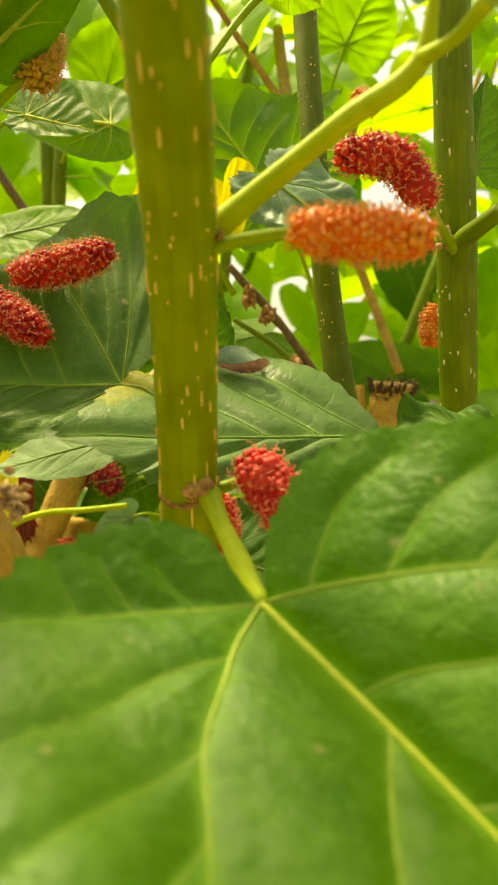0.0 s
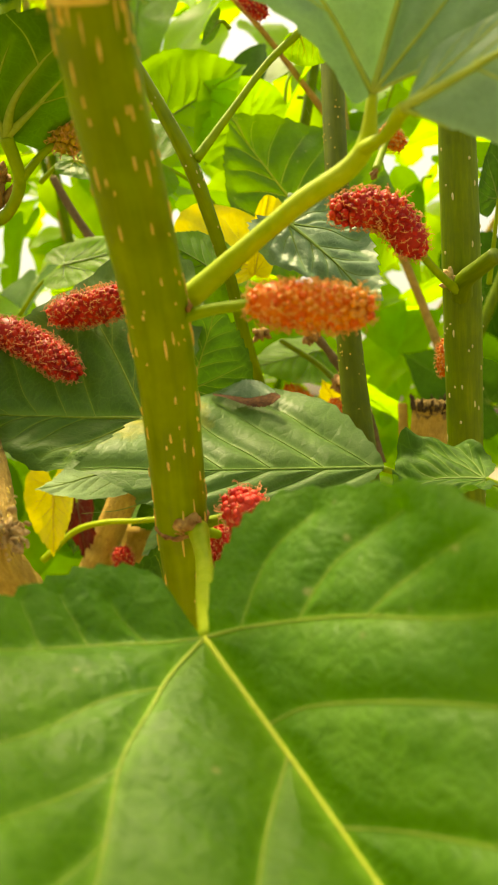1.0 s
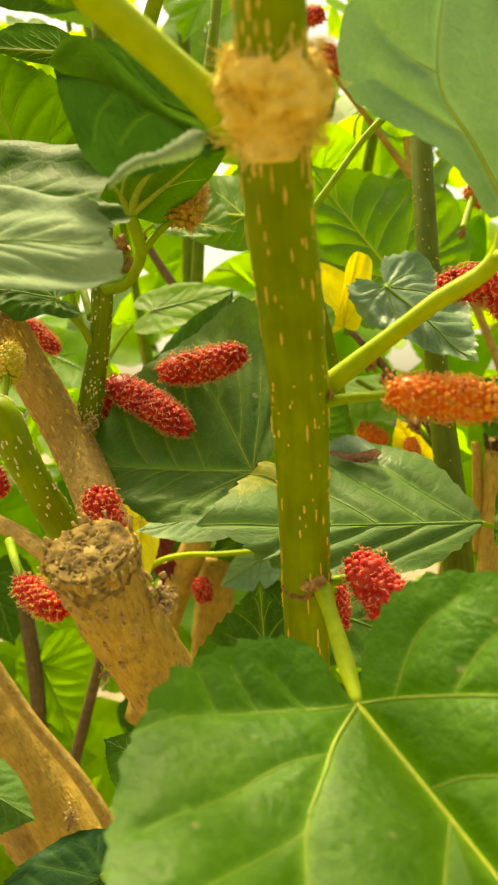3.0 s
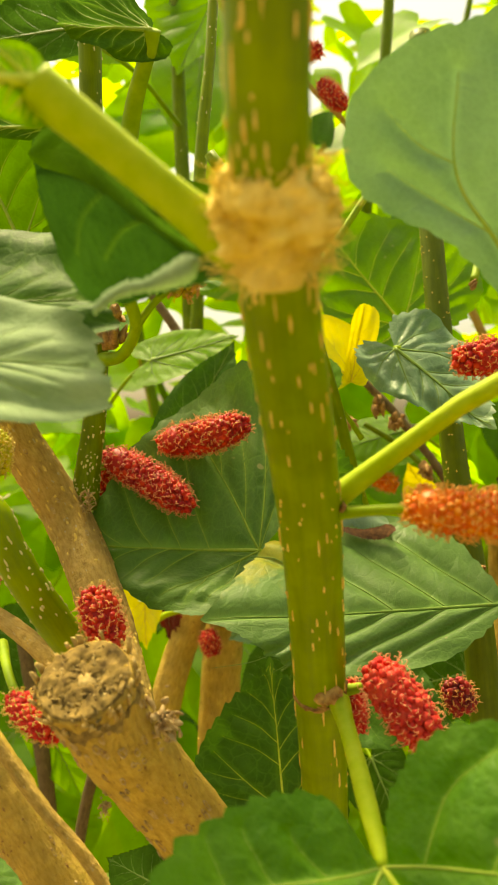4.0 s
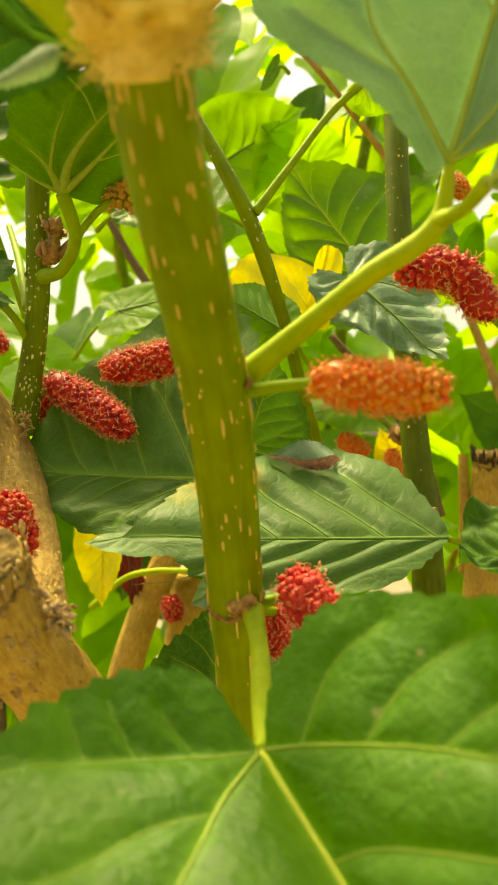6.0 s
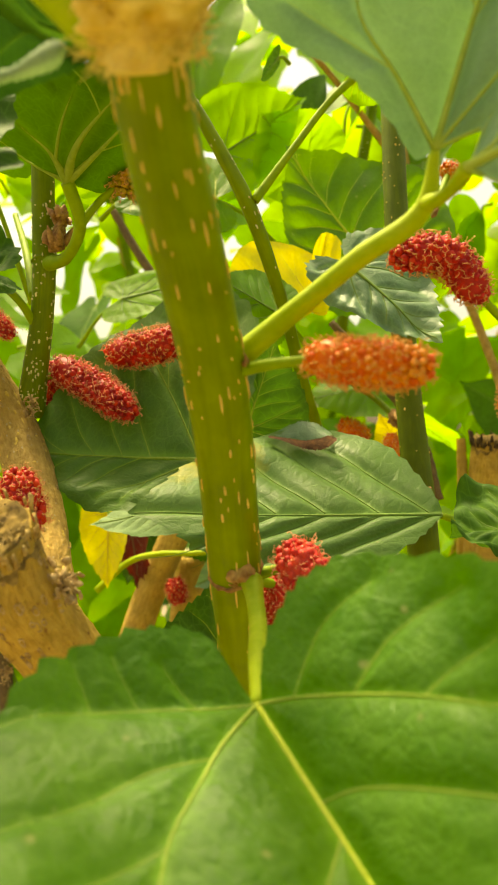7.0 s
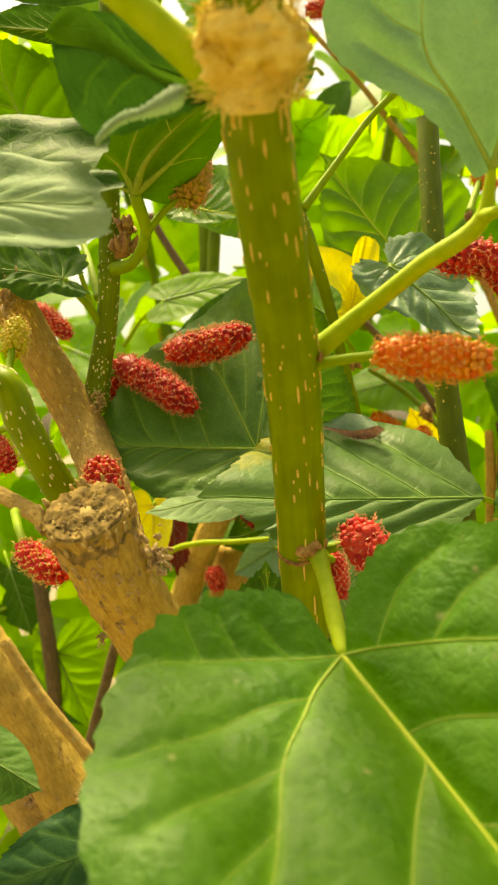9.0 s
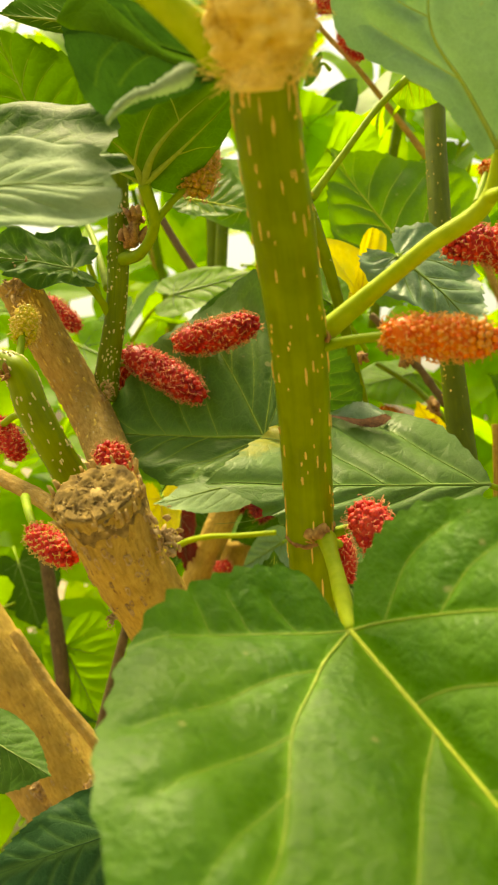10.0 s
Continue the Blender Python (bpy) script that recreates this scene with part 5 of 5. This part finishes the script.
twig([(-0.0368, 0.3900, 0.8265), (-0.0275, 0.3950, 0.8170), (-0.0164, 0.4100, 0.8102), (0.0007, 0.4400, 0.7986), (0.0322, 0.4700, 0.7641), (0.0707, 0.5100, 0.6967), (0.0933, 0.5100, 0.6374)], [0.0011, 0.0013, 0.0014, 0.0017, 0.0022, 0.0026, 0.0028], BARK_GREY, "grey-brown fruiting mulberry twig", 3)
twig([(0.0226, 0.5200, 0.8432), (0.0270, 0.5100, 0.7990), (0.0299, 0.5000, 0.7693)], [0.003, 0.0035, 0.0035], BARK_GREY, "pale woody upright twig", 4)
twig([(-0.0055, 0.3900, 0.6773), (0.0096, 0.3900, 0.6608), (0.0246, 0.3900, 0.6417), (0.0371, 0.3900, 0.6215), (0.0445, 0.3900, 0.5963)], [0.0016, 0.002, 0.002, 0.0022, 0.0022], BARK_DARK, "dark brown knotty twig", 5, 0.2)
twig([(-0.0032, 0.4000, 0.6546), (0.0148, 0.4000, 0.6429), (0.0346, 0.3900, 0.6215)], [0.0012, 0.0014, 0.0015], STEM_DULL, "thin green side twig", 6)
twig([(-0.1858, 0.4200, 0.5516), (-0.1782, 0.4200, 0.5069), (-0.1730, 0.4200, 0.4669), (-0.1744, 0.4300, 0.3568)], [0.0035, 0.0042, 0.0042, 0.005], BARK_DARK, "dark brown stem deeper in the bush", 7)
twig([(-0.1293, 0.4000, 0.5278), (-0.1373, 0.4000, 0.4953), (-0.1462, 0.4000, 0.4596), (-0.1563, 0.4000, 0.3737)], [0.0024, 0.0028, 0.003, 0.003], BARK_DARK, "thin brown stick behind the stump", 8)
twig([(-0.1447, 0.2950, 0.5369), (-0.1289, 0.2950, 0.5150), (-0.1086, 0.2950, 0.4926), (-0.0863, 0.2950, 0.4598)], [0.0024, 0.0026, 0.0026, 0.003], BARK_GREY, "thin bent stick along the low branch", 9)
twig([(-0.0732, 0.4200, 0.6040), (-0.0852, 0.4200, 0.5739), (-0.1004, 0.4200, 0.5374), (-0.1170, 0.4200, 0.4732)], [0.0065, 0.0075, 0.008, 0.009], BARK_TAN, "brown stem deeper in the bush", 10)
twig([(-0.0786, 0.4400, 0.5593), (-0.0823, 0.4400, 0.5174), (-0.0868, 0.4400, 0.4271)], [0.011, 0.011, 0.012], BARK_TAN, "thick brown stem deeper in the bush", 11)
twig([(-0.0975, 0.4800, 0.7696), (-0.0990, 0.4800, 0.7390), (-0.1005, 0.4800, 0.7049), (-0.1033, 0.4800, 0.6096)], [0.0035, 0.0038, 0.004, 0.004], STEM_DULL, "green stem deeper in the bush", 12, name="thin_stem")
twig([(-0.1310, 0.4500, 0.7492), (-0.1191, 0.4500, 0.7293), (-0.1057, 0.4500, 0.7095), (-0.0808, 0.4500, 0.6609)], [0.0022, 0.0024, 0.0026, 0.0026], BARK_DARK, "dark twig deeper in the bush", 13)
twig([(-0.1067, 0.2700, 0.6978), (-0.0938, 0.2500, 0.6804), (-0.0843, 0.2340, 0.6636)], [0.0010, 0.0012, 0.0013], PETIOLE, "green leaf stalk on the side shoot", 14, 0.0, "leaf_stalk")
twig([(0.0634, 0.2150, 0.6573), (0.0599, 0.2220, 0.6549), (0.0575, 0.2290, 0.6529), (0.0582, 0.2370, 0.6485)], [0.0022, 0.0024, 0.0028, 0.0034], STEM_DULL, "bent green leaf stalk on the kneed shoot", 17, 0.0, "leaf_stalk")
twig([(0.0547, 0.4000, 0.6245), (0.0554, 0.4000, 0.6116), (0.0570, 0.4100, 0.5695)], [0.0022, 0.0024, 0.0026], BARK_TAN, "thin dead stick beside a pruned stub", 18)
twig([(0.0240, 0.6000, 1.0600), (0.0102, 0.6000, 0.8843), (0.0062, 0.6000, 0.8534), (0.0002, 0.6000, 0.8187), (-0.0120, 0.6000, 0.7000)], [0.0034, 0.004, 0.004, 0.004, 0.0042], STEM_DULL, "green stem deeper in the bush", 19, name="thin_stem")
twig([(-0.1160, 0.5000, 1.0400), (-0.1124, 0.5000, 0.8491), (-0.1115, 0.5000, 0.8153), (-0.1096, 0.5000, 0.7646), (-0.1080, 0.5050, 0.5600)], [0.0036, 0.0042, 0.0045, 0.0045, 0.0048], STEM_DULL, "green stem deeper in the bush", 20, name="thin_stem")
twig([(-0.1271, 0.2250, 0.6074), (-0.1069, 0.2150, 0.6003), (-0.0934, 0.2050, 0.5964), (-0.0790, 0.1950, 0.5901)], [0.0022, 0.0025, 0.0027, 0.0026], BARK_GREY, "grey-brown twig behind the stump", 24, 0.06)
twig([(-0.0473, 0.2600, 0.7954), (-0.0485, 0.2560, 0.7686), (-0.0506, 0.2540, 0.7468), (-0.0535, 0.2525, 0.7080)], [0.0017, 0.0018, 0.002, 0.002], STEM_GREEN, "upright green stem high in the bush", 22, name="thin_stem")


def stub(pts, radii, label, seed, mat=BARK_TAN, rim=CUT_PALE):
    """A pruned stub: bark, a dark splintered cut face and ragged flakes round its rim."""
    e = shoot("pruned_stub" if seed > 1 else "pruned_stump", pts, radii, mat, label, 0, None, seed, 130, 36, 0.045, category="stump", detail=170.0)
    rng = random.Random(seed)
    top, ax = np.array(pts[0]), np.array((Vector(pts[0]) - Vector(pts[1])).normalized())
    t = np.array(Vector(ax).orthogonal().normalized())
    s = np.cross(ax, t)
    r = radii[0]
    V, F, m, rings = [], [], 56, 16
    V.append(top + ax * r * 0.06)
    for k in range(1, rings + 1):
        q = k / rings
        for j in range(m):
            a = 2 * math.pi * j / m
            d = t * math.cos(a) + s * math.sin(a)
            rad = r * (1.0 * q if q < 0.95 else 1.03)
            p = top + d * rad
            h = r * (0.08 * noise.noise(Vector(p * 300)) + 0.09 * noise.noise(Vector(p * 1300)) + 0.06 * noise.noise(Vector(p * 2600)) + 0.06 - (0.5 if k == rings else 0.0) * rng.uniform(0.6, 1.6))
            V.append(p + ax * h)
    F += [(0, 1 + j, 1 + (j + 1) % m) for j in range(m)]
    for k in range(rings - 1):
        F += [(1 + k * m + j, 1 + (k + 1) * m + j, 1 + (k + 1) * m + (j + 1) % m, 1 + k * m + (j + 1) % m) for j in range(m)]
    chips = []
    for i in range(230):
        a, q = rng.uniform(0, 2 * math.pi), rng.uniform(0.25, 1.08)
        chips.append(flake(rng, top + (t * math.cos(a) + s * math.sin(a)) * r * q + ax * r * (0.04 if q < 0.98 else -rng.uniform(0.0, 0.35)), ax * 0.3, r * rng.uniform(0.07, 0.22)))
    v, f, u = join(chips)
    part("splintered_wood", v, f, CUT_CHIP, e, "crumbling splinters of wood", uv=u, kind="stuff")
    cut = part("cut_face", V, F, CUT, e, "dark weathered cut face")
    V = [top + ax * r * 0.10] + [top + (t * math.cos(2 * math.pi * j / 30) + s * math.sin(2 * math.pi * j / 30)) * r * q * (1 + 0.2 * noise.noise(Vector((j * 0.4, q * 9, seed)))) + ax * r * h for q, h in ((0.12, 0.08), (0.27, 0.0)) for j in range(30)]
    F = [(0, 1 + j, 1 + (j + 1) % 30) for j in range(30)] + [(1 + j, 31 + j, 31 + (j + 1) % 30, 1 + (j + 1) % 30) for j in range(30)]
    part("pith", V, F, CUT_PALE, cut, "paler wood at the middle of the cut")
    pieces = []
    for i in range(36 if rim is CUT_PALE else 110):
        a = rng.uniform(0, 2 * math.pi)
        d = t * math.cos(a) + s * math.sin(a)
        w = np.cross(ax, d)
        p = top - ax * r * rng.uniform(0.0, 0.4) + d * r * 1.02
        l, wd = r * rng.uniform(0.1, 0.45), r * rng.uniform(0.02, 0.09)
        n1 = d * rng.uniform(0.05, 0.35) * l
        q = [p - w * wd, p + w * wd, p + w * wd * 0.6 + ax * l + n1, p - w * wd * 0.5 + ax * l * 0.8 + n1 * 1.3]
        q2 = [x + d * r * 0.05 for x in q]
        pieces.append((q + q2, [(0, 1, 2, 3), (7, 6, 5, 4), (0, 4, 5, 1), (1, 5, 6, 2), (2, 6, 7, 3), (3, 7, 4, 0)], [(0, 0)] * 8))
    v, f, u = join(pieces)
    part("flaky_rim", v, f, rim, e, "ragged flakes of bark", uv=u, kind="stuff")
    return e


stump = stub(STUMP, [0.0094, 0.0088, 0.0090, 0.0095, 0.011, 0.014], "tan pruned mulberry stump with a rough cut end", 1)
stub([(0.0693, 0.3980, 0.6243), (0.0683, 0.4000, 0.6115), (0.0674, 0.4050, 0.5829), (0.06, 0.44, 0.3), (0.06, 0.44, 0.0)], [0.0098, 0.0098, 0.0102, 0.012, 0.014], "brown pruned stub with a dark cut top", 3, rim=CUT_BLACK)


def old_scar(parent, at, way, size, seed):
    """A ragged heap of dry bark scales."""
    rng = random.Random(seed)
    at = np.array(at)
    pieces = []
    for i in range(70):
        p = at + np.array([rng.gauss(0, 0.35), rng.gauss(0, 0.25), rng.gauss(0, 0.6)]) * size
        pieces.append(flake(rng, p, way, size * rng.choice((0.35, 0.5, 0.8))))
    v, f, u = join(pieces)
    part("bark_scar", v, f, HUSK_TAN, parent, "ragged dry bark scar", uv=u, kind="stuff")


old_scar(stump, (-0.0400, 0.1480, 0.5924), (0.8, -0.3, 0.2), 0.0036, 5)
old_scar(stump, (-0.0535, 0.1520, 0.5735), (-0.6, -0.5, 0.2), 0.0016, 6)


def bark_marks(parent, pts, radii, count, seed, span, mat, length=(0.002, 0.0042)):
    """Lens-shaped corky marks: a raised rim, each one a part of its own."""
    rng = random.Random(seed)
    n = 200
    path = spline(pts, n)
    r = spline([[x] for x in radii], n)[:, 0]
    tan, A, B = frames_along(path)
    for i in range(count):
        k = int(rng.uniform(*span) * n)
        a = rng.uniform(-1.4, 1.4)
        d = A[k] * math.cos(a) + B[k] * math.sin(a)
        w = np.cross(tan[k], d)
        c = path[k] + d * r[k] * 1.012
        h, b = rng.uniform(*length), rng.uniform(0.00022, 0.0005)
        loop = [c + tan[k] * h * 0.5 * math.sin(q) * rng.uniform(0.8, 1.15) + w * b * math.cos(q) * rng.uniform(0.6, 1.5) for q in np.linspace(0, 2 * math.pi, 15)]
        v, f, u = tube(loop, [0.00008, 0.00022, 0.0001, 0.00024, 0.00008], 26, 6, 0.4, i, True, 900.0)
        part("corky_mark", v, f, mat, parent, uv=u)


bark_marks(stump, STUMP, [0.0094, 0.0088, 0.0090, 0.0095, 0.011, 0.014], 60, 3, (0.05, 0.5), HUSK_TAN, (0.0012, 0.0042))
bark_marks(old, OLD, [0.0066, 0.0068, 0.0072, 0.0068, 0.0058, 0.005, 0.005, 0.006, 0.008], 18, 4, (0.05, 0.5), HUSK_TAN, (0.001, 0.002))
bark_marks(low, LOW, [0.0118, 0.0122, 0.0125, 0.013, 0.014, 0.017], 14, 5, (0.1, 0.6), HUSK_TAN)
old_scar(old, (-0.1070, 0.2140, 0.6623), (0.2, -0.6, 0.6), 0.0045, 7)
old_scar(old, (-0.0824, 0.2300, 0.6303), (0.3, -0.7, 0.4), 0.0030, 8)
old_scar(cracked, (-0.1467, 0.3260, 0.4613), (0.0, -0.8, 0.2), 0.0040, 9)
old_scar(low, (-0.1167, 0.3080, 0.4703), (0.5, -0.8, -0.2), 0.0036, 10)

# ---- mulberries ----
RIPE = "ripening red mulberry with dry curled styles"
berry([(-0.0600, 0.2430, 0.6473), (-0.0487, 0.2400, 0.6488), (-0.0391, 0.2380, 0.6513)], 0.0057, "red", RIPE, seed=1, grain=0.185)
berry([(-0.0772, 0.2410, 0.6419), (-0.0645, 0.2360, 0.6358), (-0.0549, 0.2320, 0.6300)], 0.0057, "red", RIPE, STYLE_PINK, [(-0.0843, 0.2380, 0.6392), (-0.0801, 0.2400, 0.6403)], 2, grain=0.185)
berry([(-0.0821, 0.2480, 0.6411), (-0.0829, 0.2480, 0.6325)], 0.0048, "red", RIPE, STYLE_TAN, seed=6)
berry([(0.0102, 0.1372, 0.6345), (0.0178, 0.1362, 0.6336), (0.0252, 0.1350, 0.6331)], 0.0046, "orange", "unripe orange mulberry with dry styles", STYLE_ORANGE, [(-0.0060, 0.1440, 0.6332), (0.0005, 0.1405, 0.6340)], 3, grain=0.185)
berry([(0.0411, 0.2030, 0.6583), (0.0346, 0.2000, 0.6656), (0.0250, 0.2000, 0.6661)], 0.0054, "red", "bent red mulberry with dry curled styles", STYLE_TAN, [(0.0564, 0.2320, 0.6508), (0.0486, 0.2150, 0.6533)], 4, grain=0.185)
berry([(0.0029, 0.1705, 0.5952), (0.0068, 0.1690, 0.5907), (0.0099, 0.1670, 0.5866)], 0.0062, "bright", "bright red mulberry below the node", STYLE_PINK, [(-0.0061, 0.1740, 0.5917), (-0.0020, 0.1730, 0.5930)], 5, 0.8, grain=0.17, hairs=2)
berry([(-0.0047, 0.1920, 0.5868), (-0.0037, 0.1900, 0.5797)], 0.0034, "bright", "small red mulberry behind the node", STYLE_PINK, [(-0.0074, 0.1800, 0.5894)], 7)
berry([(-0.0497, 0.2150, 0.6916), (-0.0489, 0.2150, 0.6971)], 0.0062, "green", "unripe yellow-brown mulberry on a stalk", STYLE_TAN, [(-0.0635, 0.2145, 0.6782), (-0.0574, 0.2150, 0.6857)], 8, grain=0.16, hairs=4)
berry([(-0.1277, 0.2880, 0.6689), (-0.1174, 0.2880, 0.6605)], 0.0042, "red", "red mulberry hanging by the old branch", STYLE_TAN, None, 9)
berry([(-0.0908, 0.1870, 0.6478), (-0.0902, 0.1850, 0.6426)], 0.0038, "lime", "small unripe yellow-green mulberry", STYLE_YELLOW, [(-0.0891, 0.1780, 0.6334), (-0.0896, 0.1810, 0.6382)], 10)
berry([(-0.0632, 0.1790, 0.6093), (-0.0606, 0.1770, 0.6030)], 0.0052, "red", "dark red mulberry resting on the stump", STYLE_TAN, None, 11, grain=0.2)
berry([(-0.0755, 0.1620, 0.5905), (-0.0672, 0.1580, 0.5871)], 0.0042, "bright", "red mulberry hanging beside the stump", STYLE_YELLOW, [(-0.0897, 0.1850, 0.5983), (-0.0814, 0.1700, 0.5943)], 12)
berry([(-0.1095, 0.2100, 0.6180), (-0.1043, 0.2100, 0.6112)], 0.0042, "bright", "red mulberry beside the green shoot", STYLE_TAN, [(-0.0844, 0.1800, 0.6181), (-0.1001, 0.2000, 0.6211)], 13)
berry([(-0.0661, 0.4200, 0.5847), (-0.0630, 0.4200, 0.5788)], 0.0075, "dark", "dark red mulberry in the shade", STYLE_TAN, None, 14, hair=0.5)
berry([(-0.0799, 0.4400, 0.5806), (-0.0684, 0.4400, 0.5877)], 0.0070, "dark", "dark red mulberry in the shade", STYLE_TAN, None, 15, hair=0.5)
berry([(-0.0288, 0.3700, 0.8201), (-0.0219, 0.3700, 0.8208)], 0.0048, "red", "red mulberry on a fruiting twig", STYLE_TAN, None, 16)
berry([(-0.0171, 0.3700, 0.8041), (-0.0113, 0.3700, 0.7969)], 0.0050, "red", "red mulberry on a fruiting twig", STYLE_TAN, None, 17)
berry([(0.0231, 0.3850, 0.6228), (0.0242, 0.3850, 0.6141)], 0.0044, "orange", "small orange mulberry by a yellow leaf", STYLE_TAN, None, 18)
berry([(0.0412, 0.3000, 0.7173), (0.0441, 0.3000, 0.7147)], 0.0040, "orange", "small orange mulberry on the dark shoot", STYLE_YELLOW, [(0.0360, 0.2850, 0.7003)], 19)
berry([(0.0592, 0.2700, 0.6394), (0.0586, 0.2700, 0.6324)], 0.0040, "orange", "orange mulberry behind the kneed shoot", STYLE_TAN, None, 20)
berry([(0.0016, 0.4100, 0.6296), (0.0084, 0.4100, 0.6256)], 0.0055, "orange", "orange-red mulberry deeper in the bush", STYLE_TAN, None, 21)
berry([(-0.0822, 0.4100, 0.5486), (-0.0811, 0.4100, 0.5447)], 0.0058, "red", "red mulberry deeper in the bush", STYLE_TAN, None, 22)
berry([(0.0242, 0.2400, 0.5732), (0.0250, 0.2400, 0.5708)], 0.0050, "dark", "dark red mulberry behind the large leaf", STYLE_TAN, None, 23)

# buds at the joints of the side shoots
scales(side, (-0.0722, 0.2225, 0.6758), (0.05, -0.2, 1), 0.0052, 24, 7, HUSK)
scales(side, (-0.0714, 0.2215, 0.6822), (0.0, -0.2, 1), 0.0044, 18, 17, HUSK)
scales(kneed, (0.0540, 0.2320, 0.6533), (-0.3, -0.5, 0.6), 0.0038, 16, 8, HUSK_TAN)
scales(rear, (0.0348, 0.2840, 0.6976), (0.6, -0.3, 0.6), 0.003, 7, 9, HUSK)
scales(green, (-0.0890, 0.1725, 0.6308), (0, -0.8, 0.4), 0.003, 7, 10, HUSK)
node_collar(side, (-0.0790, 0.2290, 0.6730), (0, 0, 1), 0.0034, STEM_DULL, 3, "swollen joint")


scales(rear, (0.0328, 0.2550, 0.6051), (0, -0.5, 0.5), 0.004, 8, 15, HUSK)
# withered flower clusters on the dark twig
dark_twig = bpy.data.objects["twig.002"]
for k, at in enumerate(((0.0033, 0.3850, 0.6638), (0.0243, 0.3850, 0.6337), (0.0101, 0.3900, 0.6562), (-0.0099, 0.3700, 0.6561))):
    scales(dark_twig, at, (0.2, -0.3, -0.6), 0.006, 9, 30 + k, HUSK, "withered_floret")


# ---- background foliage ----
rng = random.Random(77)


def hang(y0, y1, wide=None):
    """A pose somewhere among the background foliage, the blade tipped as leaves hang."""
    y = rng.uniform(y0, y1)
    x = rng.uniform(-0.47 * y - 0.05, 0.30 * y + 0.05)
    z = 0.6 + rng.uniform(-0.56, 0.56) * y
    if wide:
        x = rng.choice((-1, 1)) * (0.36 * y + 0.1 + wide * rng.random() ** 1.4) - 0.08
        z = rng.triangular(0.08, 1.3, 0.6)
    n = Vector((rng.gauss(0, 0.6), -0.55 + rng.gauss(0, 0.5), 0.7 + rng.gauss(0, 0.35))).normalized()
    m = Vector((rng.gauss(0, 0.7), rng.gauss(0, 0.5), -0.45 + rng.gauss(0, 0.5)))
    m = (m - n * m.dot(n)).normalized()
    return Matrix.Translation((x, y, max(0.06, z))) @ Matrix((m, n.cross(m), n)).transposed().to_4x4()


kinds = []
for k in range(6):
    L = 0.05 + 0.008 * k
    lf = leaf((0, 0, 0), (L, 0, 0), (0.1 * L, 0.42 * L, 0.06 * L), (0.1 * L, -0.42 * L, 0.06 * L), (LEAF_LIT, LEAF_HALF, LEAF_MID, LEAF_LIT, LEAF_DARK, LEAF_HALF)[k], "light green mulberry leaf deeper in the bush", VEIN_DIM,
              [(-0.4 * L, 0, -0.12 * L), (-0.2 * L, 0, 0.0)], 0.001, 0.12, 0.0, 0.06, 0.0012, 200 + k, 18, 0.04, 0, 0.0006, group="deeper leaves")
    kinds.append(lf)
for k, lf in enumerate(kinds):
    lf.matrix_basis = hang(0.46, 0.8)
for i in range(66):
    copy_thing(kinds[i % 6], hang(0.44, 0.85))


def foliage(count, y0, y1, seed, wide=None):
    """Many leaves in one sheet of foliage."""
    V, F, U = [], [], []
    ho = half_outline(14, 9, 0.03, seed)
    ring = np.vstack([ho[::-1], (ho * [1, -1])[1:]])
    cnt = len(ring)
    p2 = np.vstack([[[0, 0]], ring * 0.5, ring])
    base_f = [(0, 2 + j, 1 + j) for j in range(cnt - 1)] + [(1 + j, 2 + j, 2 + cnt + j, 1 + cnt + j) for j in range(cnt - 1)]
    for i in range(count):
        L = rng.uniform(0.05, 0.11)
        W = L * rng.uniform(0.36, 0.46)
        a, b = p2[:, 0] * L, p2[:, 1] * W
        h = -0.12 * L * p2[:, 0] ** 2 + 0.15 * W * np.abs(p2[:, 1]) + 0.06 * L * np.sin(7 * p2[:, 0] + i) * p2[:, 1]
        m = np.array(hang(y0, y1, wide))
        w = np.stack([a, b, h, np.ones(len(a))], 1) @ m.T
        o = len(V)
        V += w[:, :3].tolist()
        U += np.stack([a + 0.31 * i, b], 1).tolist()
        F += [tuple(q + o for q in f) for f in base_f]
    me = bpy.data.meshes.new("foliage")
    me.from_pydata(V, [], F)
    me.polygons.foreach_set("use_smooth", [True] * len(me.polygons))
    idx = np.zeros(len(me.loops), dtype=np.int32)
    me.loops.foreach_get("vertex_index", idx)
    me.uv_layers.new(name="UVMap").data.foreach_set("uv", np.asarray(U, dtype=np.float32)[idx].ravel())
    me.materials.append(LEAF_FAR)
    tagged(new("foliage", me), "sunlit mulberry foliage behind the fruiting shoots", "foliage", kind="stuff")


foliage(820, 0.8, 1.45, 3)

for i in range(7):
    y = rng.uniform(0.6, 1.2)
    x = rng.uniform(-0.45 * y, 0.3 * y)
    lean = rng.gauss(0, 0.12)
    twig([(x - lean * 0.5, y, 0.0), (x, y, 0.5), (x + lean, y + rng.gauss(0, 0.05), 1.0), (x + lean * 1.6, y, 1.5)], [0.006, 0.005, 0.0042, 0.003], (STEM_DULL, BARK_GREY)[i % 2],
         "upright mulberry stem deeper in the bush", 40 + i, name="mulberry_cane")
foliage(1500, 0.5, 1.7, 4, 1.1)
